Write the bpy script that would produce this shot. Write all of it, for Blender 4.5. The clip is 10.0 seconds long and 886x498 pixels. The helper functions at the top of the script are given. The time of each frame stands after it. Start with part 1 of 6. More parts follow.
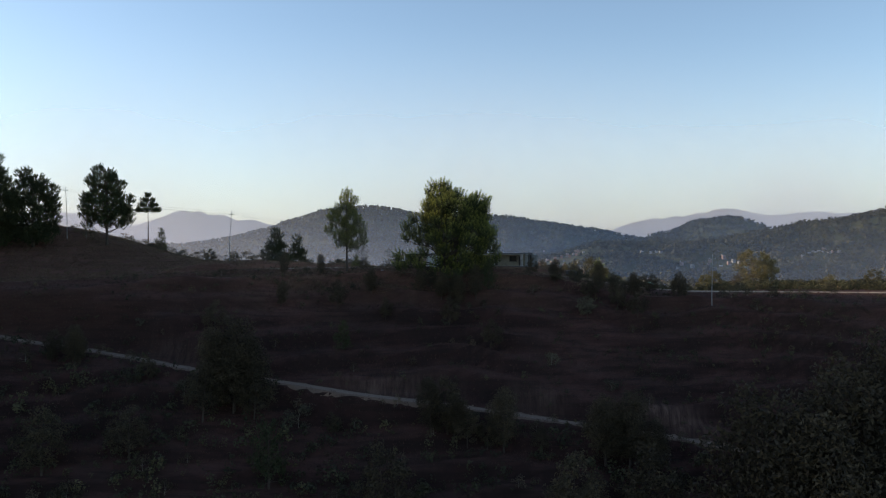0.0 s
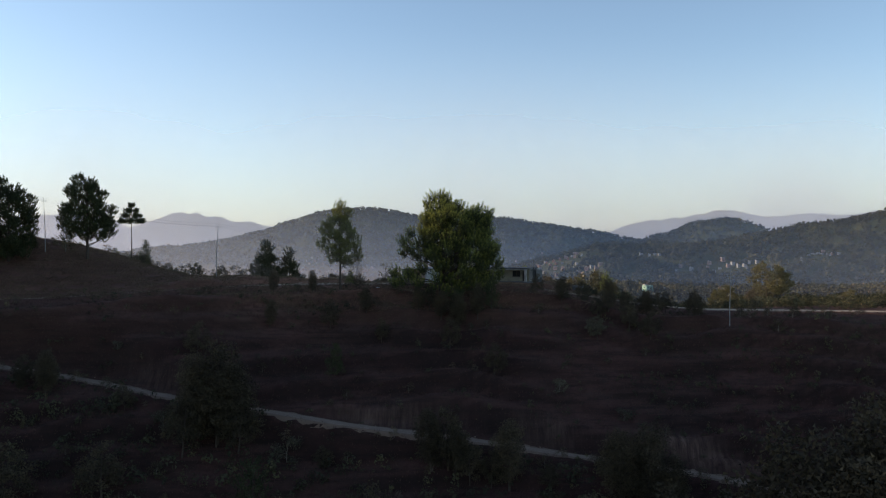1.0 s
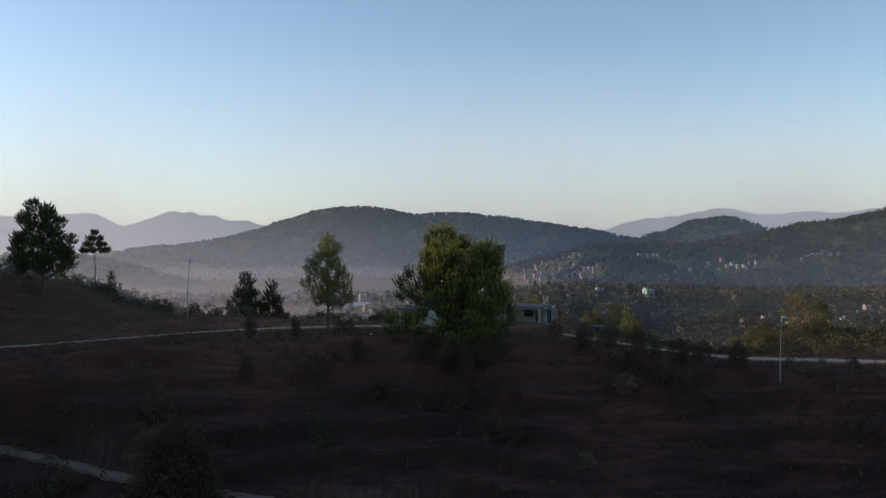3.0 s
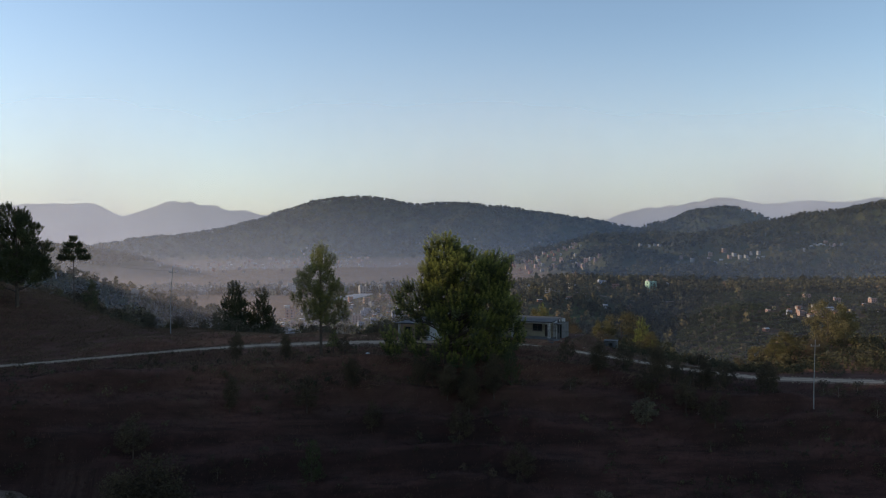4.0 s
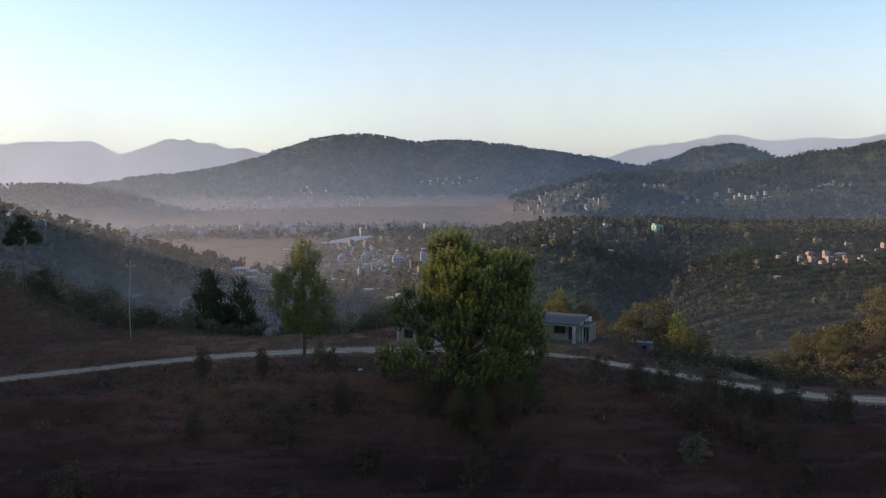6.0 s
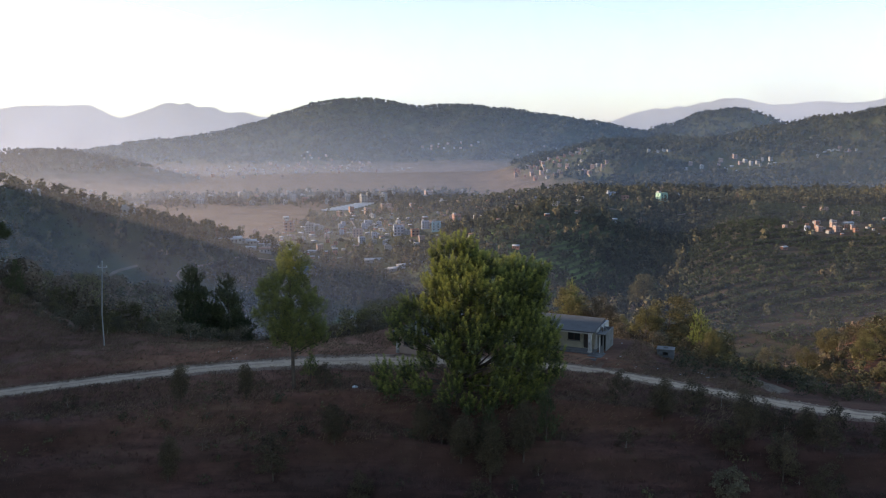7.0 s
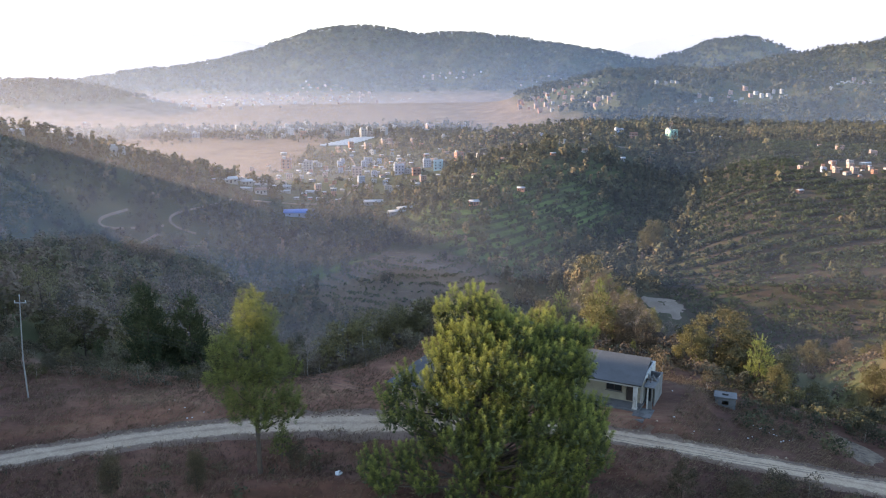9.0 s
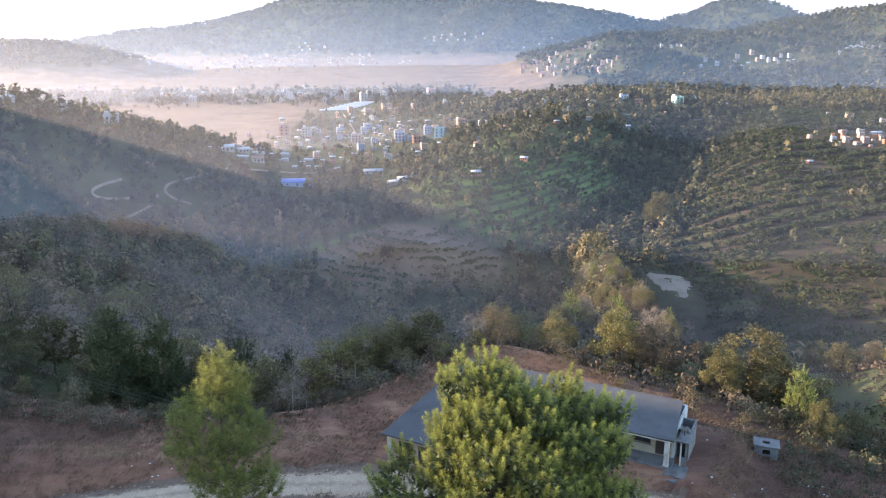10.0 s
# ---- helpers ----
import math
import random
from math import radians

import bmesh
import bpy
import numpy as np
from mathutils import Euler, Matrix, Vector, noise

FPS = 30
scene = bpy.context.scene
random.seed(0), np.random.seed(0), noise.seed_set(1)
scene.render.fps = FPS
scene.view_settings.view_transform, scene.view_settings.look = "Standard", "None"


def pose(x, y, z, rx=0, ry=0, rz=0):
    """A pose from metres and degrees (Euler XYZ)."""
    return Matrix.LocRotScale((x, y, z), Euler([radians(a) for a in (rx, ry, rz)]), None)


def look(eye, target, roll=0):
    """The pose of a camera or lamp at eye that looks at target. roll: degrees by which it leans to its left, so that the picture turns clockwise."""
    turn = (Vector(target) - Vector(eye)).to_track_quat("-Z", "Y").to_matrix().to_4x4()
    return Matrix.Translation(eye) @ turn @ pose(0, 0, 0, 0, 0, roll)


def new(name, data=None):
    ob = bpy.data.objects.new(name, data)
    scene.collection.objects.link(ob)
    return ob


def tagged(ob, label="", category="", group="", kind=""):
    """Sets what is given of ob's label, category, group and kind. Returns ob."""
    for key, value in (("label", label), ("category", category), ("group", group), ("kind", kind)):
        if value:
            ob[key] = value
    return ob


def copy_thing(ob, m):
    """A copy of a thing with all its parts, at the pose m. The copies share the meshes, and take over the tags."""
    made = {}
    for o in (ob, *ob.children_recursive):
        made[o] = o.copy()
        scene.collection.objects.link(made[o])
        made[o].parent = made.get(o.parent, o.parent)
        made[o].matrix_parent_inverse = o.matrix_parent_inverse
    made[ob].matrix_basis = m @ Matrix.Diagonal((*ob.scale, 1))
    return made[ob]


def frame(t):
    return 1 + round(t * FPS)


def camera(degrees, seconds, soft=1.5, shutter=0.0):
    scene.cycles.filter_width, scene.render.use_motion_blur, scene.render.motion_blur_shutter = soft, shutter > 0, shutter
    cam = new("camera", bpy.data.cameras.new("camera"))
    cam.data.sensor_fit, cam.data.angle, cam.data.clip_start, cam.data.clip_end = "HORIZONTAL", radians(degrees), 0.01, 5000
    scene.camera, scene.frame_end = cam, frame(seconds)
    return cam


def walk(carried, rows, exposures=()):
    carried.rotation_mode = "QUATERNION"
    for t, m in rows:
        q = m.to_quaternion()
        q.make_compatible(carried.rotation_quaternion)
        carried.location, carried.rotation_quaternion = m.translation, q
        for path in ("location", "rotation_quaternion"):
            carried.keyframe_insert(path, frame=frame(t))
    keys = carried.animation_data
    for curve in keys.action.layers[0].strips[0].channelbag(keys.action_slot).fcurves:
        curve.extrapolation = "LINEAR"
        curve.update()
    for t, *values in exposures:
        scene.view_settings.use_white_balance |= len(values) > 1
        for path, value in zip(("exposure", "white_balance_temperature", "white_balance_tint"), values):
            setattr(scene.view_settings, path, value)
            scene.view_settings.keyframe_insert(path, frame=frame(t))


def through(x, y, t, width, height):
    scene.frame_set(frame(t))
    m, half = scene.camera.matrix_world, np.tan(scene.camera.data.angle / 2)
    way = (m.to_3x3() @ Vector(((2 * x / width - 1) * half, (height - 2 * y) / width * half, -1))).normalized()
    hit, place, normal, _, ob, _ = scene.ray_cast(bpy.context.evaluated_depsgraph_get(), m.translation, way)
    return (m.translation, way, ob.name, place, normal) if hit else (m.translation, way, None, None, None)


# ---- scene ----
cam = camera(58.1, 10.0, 1.05)
PATH = [
    (0, (0.81, 0.623, 0.63), (0.804, 2.623, 0.621), -0.35),
    (0.5, (0.7, 5.308, 1.95), (0.697, 7.308, 1.94), -0.37),
    (1, (0.44, 10.17, 3.33), (0.44, 12.17, 3.324), -0.37),
    (1.5, (0.1, 15.03, 4.9), (0.105, 17.03, 4.897), -0.35),
    (2, (-0.2, 19.95, 6.6), (-0.193, 21.95, 6.598), -0.35),
    (2.5, (-0.52, 24.88, 8.55), (-0.51, 26.88, 8.543), -0.4),
    (4, (-0.98, 40.25, 13.77), (-0.97, 42.25, 13.73), -0.5),
    (4.5, (-1.16, 45.42, 15.52), (-1.15, 47.418, 15.447), -0.5),
    (5, (-1.29, 50.66, 17.31), (-1.283, 52.657, 17.197), -0.53),
    (5.5, (-1.4, 55.96, 19.07), (-1.394, 57.954, 18.916), -0.55),
    (7, (-1.704, 72.4, 24.34), (-1.703, 74.379, 24.053), -0.57),
    (7.5, (-1.84, 78.12, 26.11), (-1.84, 80.093, 25.781), -0.57),
    (8, (-1.997, 83.98, 27.87), (-1.998, 85.945, 27.497), -0.56),
    (8.5, (-2.16, 90.03, 29.62), (-2.162, 91.986, 29.203), -0.52),
    (9, (-2.31, 96.2, 31.37), (-2.314, 98.147, 30.909), -0.48),
    (9.5, (-2.46, 102.4, 33.13), (-2.466, 104.335, 32.626), -0.42),
    (10, (-2.58, 108.85, 34.85), (-2.586, 110.772, 34.299), -0.3),
]
EXPOSURES = [(t, stops, kelvin, tint) for t, stops, kelvin, tint in ((0, 0.66, 7050, 11), (2.5, 0.53, 7100, 12), (4, 0.46, 7100, 12), (5.5, 0.7, 7150, 13), (7, 1.24, 7200, 14), (7.5, 1.46, 7200, 14), (8.5, 2.02, 7250, 14), (9, 2.23, 7250, 14), (10, 2.7, 7250, 14))]
walk(cam, [(t, look(eye, aim, roll)) for t, eye, aim, roll in PATH], EXPOSURES)

# ---- sky and sun ----
SUN_LEFT, SUN_UP = 80.0, 14.0       # degrees to the left of the view's axis, and above the horizon
sun_way = Vector((-math.sin(radians(SUN_LEFT)) * math.cos(radians(SUN_UP)),
                  math.cos(radians(SUN_LEFT)) * math.cos(radians(SUN_UP)), math.sin(radians(SUN_UP))))
world = bpy.data.worlds.new("sky")
scene.world = world
world.use_nodes = True
wn = world.node_tree
wn.nodes.clear()
sky = wn.nodes.new("ShaderNodeTexSky")
sky.sky_type, sky.sun_disc = "NISHITA", False
sky.sun_elevation, sky.sun_rotation = radians(SUN_UP), radians(-SUN_LEFT)
sky.altitude, sky.air_density, sky.dust_density, sky.ozone_density = 1300, 1.0, 1.25, 1.9
bg = wn.nodes.new("ShaderNodeBackground")
bg.inputs["Strength"].default_value = 0.15
out = wn.nodes.new("ShaderNodeOutputWorld")
wn.links.new(sky.outputs[0], bg.inputs["Color"])
wn.links.new(bg.outputs[0], out.inputs["Surface"])
lamp = bpy.data.lights.new("sun", "SUN")
lamp.energy, lamp.angle, lamp.color = 3.0, radians(0.6), (1.0, 0.81, 0.60)
sun = new("sun", lamp)
sun.matrix_world = Matrix.Translation((-300, 100, 300)) @ sun_way.to_track_quat("Z", "Y").to_matrix().to_4x4()

# ---- small tools ----


def smooth(a, b, x):
    t = np.clip((np.asarray(x, float) - a) / (b - a), 0, 1)
    return t * t * (3 - 2 * t)


def bell(x, c, w):
    return np.exp(-((np.asarray(x, float) - c) / w) ** 2)


def waves(x, y, scale, seed=0):
    """Cheap rolling unevenness, about -1 to 1."""
    r = np.random.default_rng(100 + seed)
    x, y = np.asarray(x, float), np.asarray(y, float)
    total = np.zeros(np.broadcast(x, y).shape)
    for k in range(7):
        a, p, f = r.uniform(0, 2 * math.pi), r.uniform(0, 6.3), r.uniform(0.6, 1.9)
        total = total + np.sin((x * math.cos(a) + y * math.sin(a)) * f * 2 * math.pi / scale + p) / (0.8 + f)
    return total / 2.6


def raw_mesh(name, verts, faces, material=None):
    """A mesh from arrays: verts (n, 3), faces (m, 3 or 4)."""
    me = bpy.data.meshes.new(name)
    verts, faces = np.asarray(verts, np.float32), np.asarray(faces, np.int32)
    k = faces.shape[1]
    me.vertices.add(len(verts))
    me.vertices.foreach_set("co", verts.ravel())
    me.loops.add(faces.size)
    me.loops.foreach_set("vertex_index", faces.ravel())
    me.polygons.add(len(faces))
    me.polygons.foreach_set("loop_start", np.arange(0, faces.size, k, dtype=np.int32))
    me.update(calc_edges=True)
    me.validate()
    if material:
        me.materials.append(material)
    return me


def joined(chunks):
    """One (verts, faces) from several."""
    vs, fs, n = [], [], 0
    for v, f in chunks:
        vs.append(v), fs.append(np.asarray(f) + n)
        n += len(v)
    return np.concatenate(vs), np.concatenate(fs)


def place_part(name, me, parent, label=""):
    ob = new(name, me)
    ob.parent = parent
    if label:
        ob["label"] = label
    return ob


def part(name, bm, material, parent, label=""):
    me = bpy.data.meshes.new(name)
    bm.to_mesh(me)
    bm.free()
    me.materials.append(material)
    return place_part(name, me, parent, label)


def thing(name, at, label, category, group="", turn=0.0):
    ob = new(name)
    ob.empty_display_size = 0.3
    ob.matrix_world = pose(*at, 0, 0, turn)
    return tagged(ob, label, category, group)


def box(bm, x0, x1, y0, y1, z0, z1, bevel=0.0):
    """A box between the given corners, its edges rounded off a little."""
    r = bmesh.ops.create_cube(bm, size=1.0)
    bmesh.ops.scale(bm, vec=(x1 - x0, y1 - y0, z1 - z0), verts=r["verts"])
    bmesh.ops.translate(bm, vec=((x0 + x1) / 2, (y0 + y1) / 2, (z0 + z1) / 2), verts=r["verts"])
    if bevel:
        edges = list({e for v in r["verts"] for e in v.link_edges})
        bmesh.ops.bevel(bm, geom=edges, offset=bevel, segments=1, affect="EDGES")
    return bm


def boxed(*dims, bevel=0.0):
    return box(bmesh.new(), *dims, bevel=bevel)


def tube(path, radii, sides=7):
    """Verts and faces of a tapered tube along a path."""
    path = np.asarray(path, float)
    n = len(path)
    vs = []
    for i in range(n):
        d = path[min(i + 1, n - 1)] - path[max(i - 1, 0)]
        d = d / (np.linalg.norm(d) + 1e-9)
        a = np.cross(d, (0, 0, 1) if abs(d[2]) < 0.9 else (1, 0, 0))
        a /= np.linalg.norm(a)
        b = np.cross(d, a)
        ang = np.linspace(0, 2 * math.pi, sides, endpoint=False)
        vs.append(path[i] + radii[i] * (np.cos(ang)[:, None] * a + np.sin(ang)[:, None] * b))
    fs = []
    for i in range(n - 1):
        for j in range(sides):
            k = (j + 1) % sides
            fs.append((i * sides + j, i * sides + k, (i + 1) * sides + k, (i + 1) * sides + j))
    return np.concatenate(vs), np.array(fs)


def unit(v):
    return v / (np.linalg.norm(v, axis=-1, keepdims=True) + 1e-9)


def leaves(r, centers, size, spread=0.35, up=0.0, single=False):
    """One small triangle pair (a bent leaf or spray) at each centre, turned at random."""
    n = len(centers)
    a = unit(r.normal(size=(n, 3)) + (0, 0, up))
    b = unit(np.cross(a, r.normal(size=(n, 3))))
    s = (size * r.uniform(0.6, 1.4, (n, 1)))
    c = np.asarray(centers)
    tip, base = c + a * s, c - a * s
    l, q = c + b * s * spread * 1.6, c - b * s * spread * 1.6 + np.cross(a, b) * s * 0.25
    if single:
        return np.stack([base + (l - c) * 0.6, tip, q], 1).reshape(-1, 3), np.arange(3 * n).reshape(n, 3)
    v = np.stack([base, l, tip, q], 1).reshape(-1, 3)
    f = np.arange(4 * n).reshape(n, 4)
    return v, f


def tufts(r, bases, axes, count, length, reach, width):
    """Bottle-brush shoots: short needles all round and over the end of each axis."""
    n = len(bases)
    bases, axes = np.asarray(bases, float), unit(np.asarray(axes, float))
    t = r.uniform(0, 1, (n, count, 1))
    p = bases[:, None] + axes[:, None] * t * length[:, None, None]
    d = r.normal(size=(n, count, 3))
    d = unit(d - (d * axes[:, None]).sum(-1, keepdims=True) * axes[:, None])
    d = unit(d + axes[:, None] * (0.3 + 0.75 * t ** 2))
    s = reach * (0.75 + 0.45 * np.sin(t * 2.6)) * (1 - 0.4 * t ** 3) * r.uniform(0.75, 1.15, (n, count, 1))
    side = unit(np.cross(d, r.normal(size=(n, count, 3)))) * width
    v = np.stack([p - side, p + side, p + d * s], 2).reshape(-1, 3)
    tip = np.clip(np.stack([t * 0.8, t * 0.8, t * 0.8 + 0.3], 2), 0, 1).reshape(-1)
    return v, np.arange(len(v)).reshape(-1, 3), tip


def thinned(p, gap):
    """Indices of points that keep at least about gap from one another."""
    seen, keep = {}, []
    for i, q in enumerate(p):
        key = tuple(int(c // gap) for c in q)
        if not any(math.dist(q, o) < gap for a in (-1, 0, 1) for b in (-1, 0, 1) for c in (-1, 0, 1) for o in seen.get((key[0] + a, key[1] + b, key[2] + c), ())):
            seen.setdefault(key, []).append(q)
            keep.append(i)
    return keep


def needles(r, bases, axes, count, length, width, lean=0.75):
    """Shoots: round each axis a brush of thin blades."""
    n = len(bases)
    bases, axes = np.asarray(bases, float), unit(np.asarray(axes, float))
    t = r.uniform(0, 1, (n, count, 1))
    p = bases[:, None] + axes[:, None] * t * length[:, None, None]
    d = unit(r.normal(size=(n, count, 3)))
    d = unit(d * lean + axes[:, None] * (0.25 + 0.75 * t))
    s = length[:, None, None] * (0.46 - 0.14 * t) * r.uniform(0.7, 1.2, (n, count, 1))
    side = unit(np.cross(d, r.normal(size=(n, count, 3)))) * width
    v = np.stack([p - side, p + side, p + d * s], 2).reshape(-1, 3)
    f = np.arange(len(v)).reshape(-1, 3)
    return v, f

# ---- materials ----
def nodes_of(name):
    m = bpy.data.materials.new(name)
    m.use_nodes = True
    nt = m.node_tree
    return m, nt, nt.nodes["Principled BSDF"]


def node(nt, kind, **inputs):
    n = nt.nodes.new(kind)
    for k, v in inputs.items():
        key = k.replace("_", " ")
        if key in n.inputs:
            n.inputs[key].default_value = v
    return n


def noise_tex(nt, scale, detail=4.0, rough=0.6, coords=None):
    n = node(nt, "ShaderNodeTexNoise", Scale=scale, Detail=detail, Roughness=rough)
    if coords is None:
        coords = nt.nodes.new("ShaderNodeNewGeometry").outputs["Position"]
    nt.links.new(coords, n.inputs["Vector"])
    return n.outputs["Fac"]


def ramp(nt, fac, stops):
    n = nt.nodes.new("ShaderNodeValToRGB")
    e = n.color_ramp.elements
    while len(e) < len(stops):
        e.new(0.5)
    for el, (p, c) in zip(e, stops):
        el.position, el.color = p, (*c, 1)
    nt.links.new(fac, n.inputs["Fac"])
    return n.outputs["Color"]


def mix(nt, fac, a, b, blend="MIX"):
    n = nt.nodes.new("ShaderNodeMix")
    n.data_type, n.blend_type = "RGBA", blend
    for sock, v in ((n.inputs["Factor"], fac), (n.inputs["A"], a), (n.inputs["B"], b)):
        if isinstance(v, bpy.types.NodeSocket):
            nt.links.new(v, sock)
        elif isinstance(v, (int, float)):
            sock.default_value = v
        else:
            sock.default_value = (*v, 1)
    return n.outputs["Result"]


def bump(nt, bsdf, height, strength=0.4, distance=0.05):
    b = node(nt, "ShaderNodeBump", Strength=strength, Distance=distance)
    nt.links.new(height, b.inputs["Height"])
    nt.links.new(b.outputs["Normal"], bsdf.inputs["Normal"])


def surface(name, dark, light, scale=2.0, fine=14.0, rough=0.85, bump_by=0.4, depth=0.03, metal=0.0, stain=None, per_object=0.0):
    """A weathered surface: two colours mixed at two scales, with relief, and stains of their own shape."""
    m, nt, b = nodes_of(name)
    big, small = noise_tex(nt, scale, 5), noise_tex(nt, fine, 6, 0.7)
    col = ramp(nt, big, [(0.3, dark), (0.7, light)])
    col = mix(nt, 0.35, col, ramp(nt, small, [(0.3, dark), (0.7, light)]))
    if stain:
        streak = ramp(nt, noise_tex(nt, scale * 0.6, 8, 0.75), [(0.52, (0, 0, 0)), (0.66, (1, 1, 1))])
        col = mix(nt, streak, col, stain)
    if per_object:
        info = nt.nodes.new("ShaderNodeObjectInfo")
        h = node(nt, "ShaderNodeHueSaturation")
        mr = node(nt, "ShaderNodeMapRange", To_Min=1 - per_object, To_Max=1 + per_object)
        nt.links.new(info.outputs["Random"], mr.inputs["Value"])
        nt.links.new(mr.outputs[0], h.inputs["Value"])
        nt.links.new(col, h.inputs["Color"])
        col = h.outputs["Color"]
    nt.links.new(col, b.inputs["Base Color"])
    b.inputs["Roughness"].default_value, b.inputs["Metallic"].default_value = rough, metal
    if bump_by:
        bump(nt, b, small, bump_by, depth)
    return m


def foliage(name, dark, light, patch=0.25, through=0.35, tips=None, leafwise=0.5):
    """Leaves: colour varies from leaf to leaf and from bough to bough; some light passes through."""
    m, nt, b = nodes_of(name)
    geo = nt.nodes.new("ShaderNodeNewGeometry")
    info = nt.nodes.new("ShaderNodeObjectInfo")
    add = node(nt, "ShaderNodeMath")
    add.operation = "ADD"
    nt.links.new(noise_tex(nt, patch, 3), add.inputs[0])
    sub = node(nt, "ShaderNodeMath")
    sub.operation = "MULTIPLY_ADD"
    sub.inputs[1].default_value, sub.inputs[2].default_value = leafwise, -leafwise / 2
    nt.links.new(geo.outputs["Random Per Island"], sub.inputs[0])
    nt.links.new(sub.outputs[0], add.inputs[1])
    col = ramp(nt, add.outputs[0], [(0.25, dark), (0.75, light)])
    # shoot ends paler as new growth, brightened further to look sunlit
    if tips:
        end = nt.nodes.new("ShaderNodeAttribute")
        end.attribute_name = "tip"
        col = mix(nt, ramp(nt, end.outputs["Fac"], [(0.35, (0, 0, 0)), (1.0, (0.5, 0.5, 0.5))]), col, tips)
    h = node(nt, "ShaderNodeHueSaturation")
    mr = node(nt, "ShaderNodeMapRange", To_Min=0.75, To_Max=1.3)
    nt.links.new(info.outputs["Random"], mr.inputs["Value"])
    nt.links.new(mr.outputs[0], h.inputs["Value"])
    nt.links.new(col, h.inputs["Color"])
    nt.links.new(h.outputs["Color"], b.inputs["Base Color"])
    b.inputs["Roughness"].default_value = 0.7
    b.inputs["Specular IOR Level"].default_value = 0.25
    tr = nt.nodes.new("ShaderNodeBsdfTranslucent")
    nt.links.new(h.outputs["Color"], tr.inputs["Color"])
    mx = nt.nodes.new("ShaderNodeMixShader")
    mx.inputs[0].default_value = through
    nt.links.new(b.outputs[0], mx.inputs[1])
    nt.links.new(tr.outputs[0], mx.inputs[2])
    nt.links.new(mx.outputs[0], nt.nodes["Material Output"].inputs["Surface"])
    return m


def woods_material(name, stops, through=0.2):
    """Far woods: each crown has its own colour out of a range."""
    m, nt, b = nodes_of(name)
    at = nt.nodes.new("ShaderNodeAttribute")
    at.attribute_name = "tone"
    f = node(nt, "ShaderNodeMath")
    f.operation = "MULTIPLY_ADD"
    f.inputs[1].default_value, f.inputs[2].default_value = 0.16, -0.08
    nt.links.new(nt.nodes.new("ShaderNodeNewGeometry").outputs["Random Per Island"], f.inputs[0])
    s = node(nt, "ShaderNodeMath")
    s.operation = "ADD"
    nt.links.new(at.outputs["Fac"], s.inputs[0])
    nt.links.new(f.outputs[0], s.inputs[1])
    col = ramp(nt, s.outputs[0], stops)
    nt.links.new(col, b.inputs["Base Color"])
    b.inputs["Roughness"].default_value = 0.85
    b.inputs["Specular IOR Level"].default_value = 0.15
    tr = nt.nodes.new("ShaderNodeBsdfTranslucent")
    nt.links.new(col, tr.inputs["Color"])
    mx = nt.nodes.new("ShaderNodeMixShader")
    mx.inputs[0].default_value = through
    nt.links.new(b.outputs[0], mx.inputs[1])
    nt.links.new(tr.outputs[0], mx.inputs[2])
    nt.links.new(mx.outputs[0], nt.nodes["Material Output"].inputs["Surface"])
    return m


PINE = foliage("pine_needles", (0.022, 0.037, 0.014), (0.128, 0.14, 0.036), 0.7, 0.32, (0.50, 0.51, 0.125), 0.12)
PINE_AIRY = foliage("young_pine_needles", (0.102, 0.1207, 0.0414), (0.216, 0.23, 0.0713), 1.0, 0.5, (0.432, 0.4255, 0.115), 0.25)
PINE_DARK = foliage("dark_pine_needles", (0.03037, 0.04148, 0.02), (0.08438, 0.0915, 0.0375), 0.3, 0.2)
BROAD = foliage("broad_leaves", (0.0726, 0.0637, 0.0342), (0.187, 0.1588, 0.0741), 0.4, 0.35)
BROAD_GOLD = foliage("golden_leaves", (0.0726, 0.06664, 0.0304), (0.165, 0.1421, 0.0589), 0.4, 0.42)
BROAD_RUST = foliage("rust_leaves", (0.072, 0.056, 0.038), (0.15, 0.115, 0.074), 0.4, 0.35)
BROAD_GREY = foliage("grey_green_leaves", (0.0605, 0.05488, 0.038), (0.1375, 0.1235, 0.0817), 0.4, 0.3)
# leaves darkened for the shaded front slope: its shade is in the colour
BROAD_DARK = foliage("dark_leaves", (0.0374, 0.0294, 0.01995), (0.1045, 0.08232, 0.0475), 0.4, 0.3)
TWIGS = surface("bare_twigs", (0.10, 0.08, 0.066), (0.20, 0.16, 0.135), 3, 20)
BARK = surface("pine_bark", (0.032, 0.024, 0.019), (0.10, 0.072, 0.055), 2.5, 16, 0.9, 0.8, 0.04)
BARK_PALE = surface("pale_bark", (0.13, 0.11, 0.09), (0.27, 0.24, 0.20), 2.5, 16, 0.9, 0.6, 0.03)
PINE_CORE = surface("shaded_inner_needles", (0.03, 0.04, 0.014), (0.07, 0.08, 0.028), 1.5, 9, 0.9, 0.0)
DRY_GRASS = foliage("dry_grass_blades", (0.1339, 0.08924, 0.0588), (0.2595, 0.184, 0.1208), 0.12, 0.4)
WOODS = woods_material("valley_woods", [(0.0, (0.042, 0.043, 0.028)), (0.3, (0.076, 0.074, 0.042)), (0.55, (0.125, 0.11, 0.057)),
                                       (0.75, (0.175, 0.136, 0.074)), (0.9, (0.21, 0.14, 0.088)), (1.0, (0.25, 0.185, 0.14))])
DRY_WOODS = woods_material("dry_slope_woods", [(0.0, (0.055, 0.044, 0.036)), (0.3, (0.092, 0.072, 0.054)), (0.55, (0.14, 0.106, 0.073)), (0.75, (0.175, 0.125, 0.09)), (1.0, (0.23, 0.165, 0.13))])
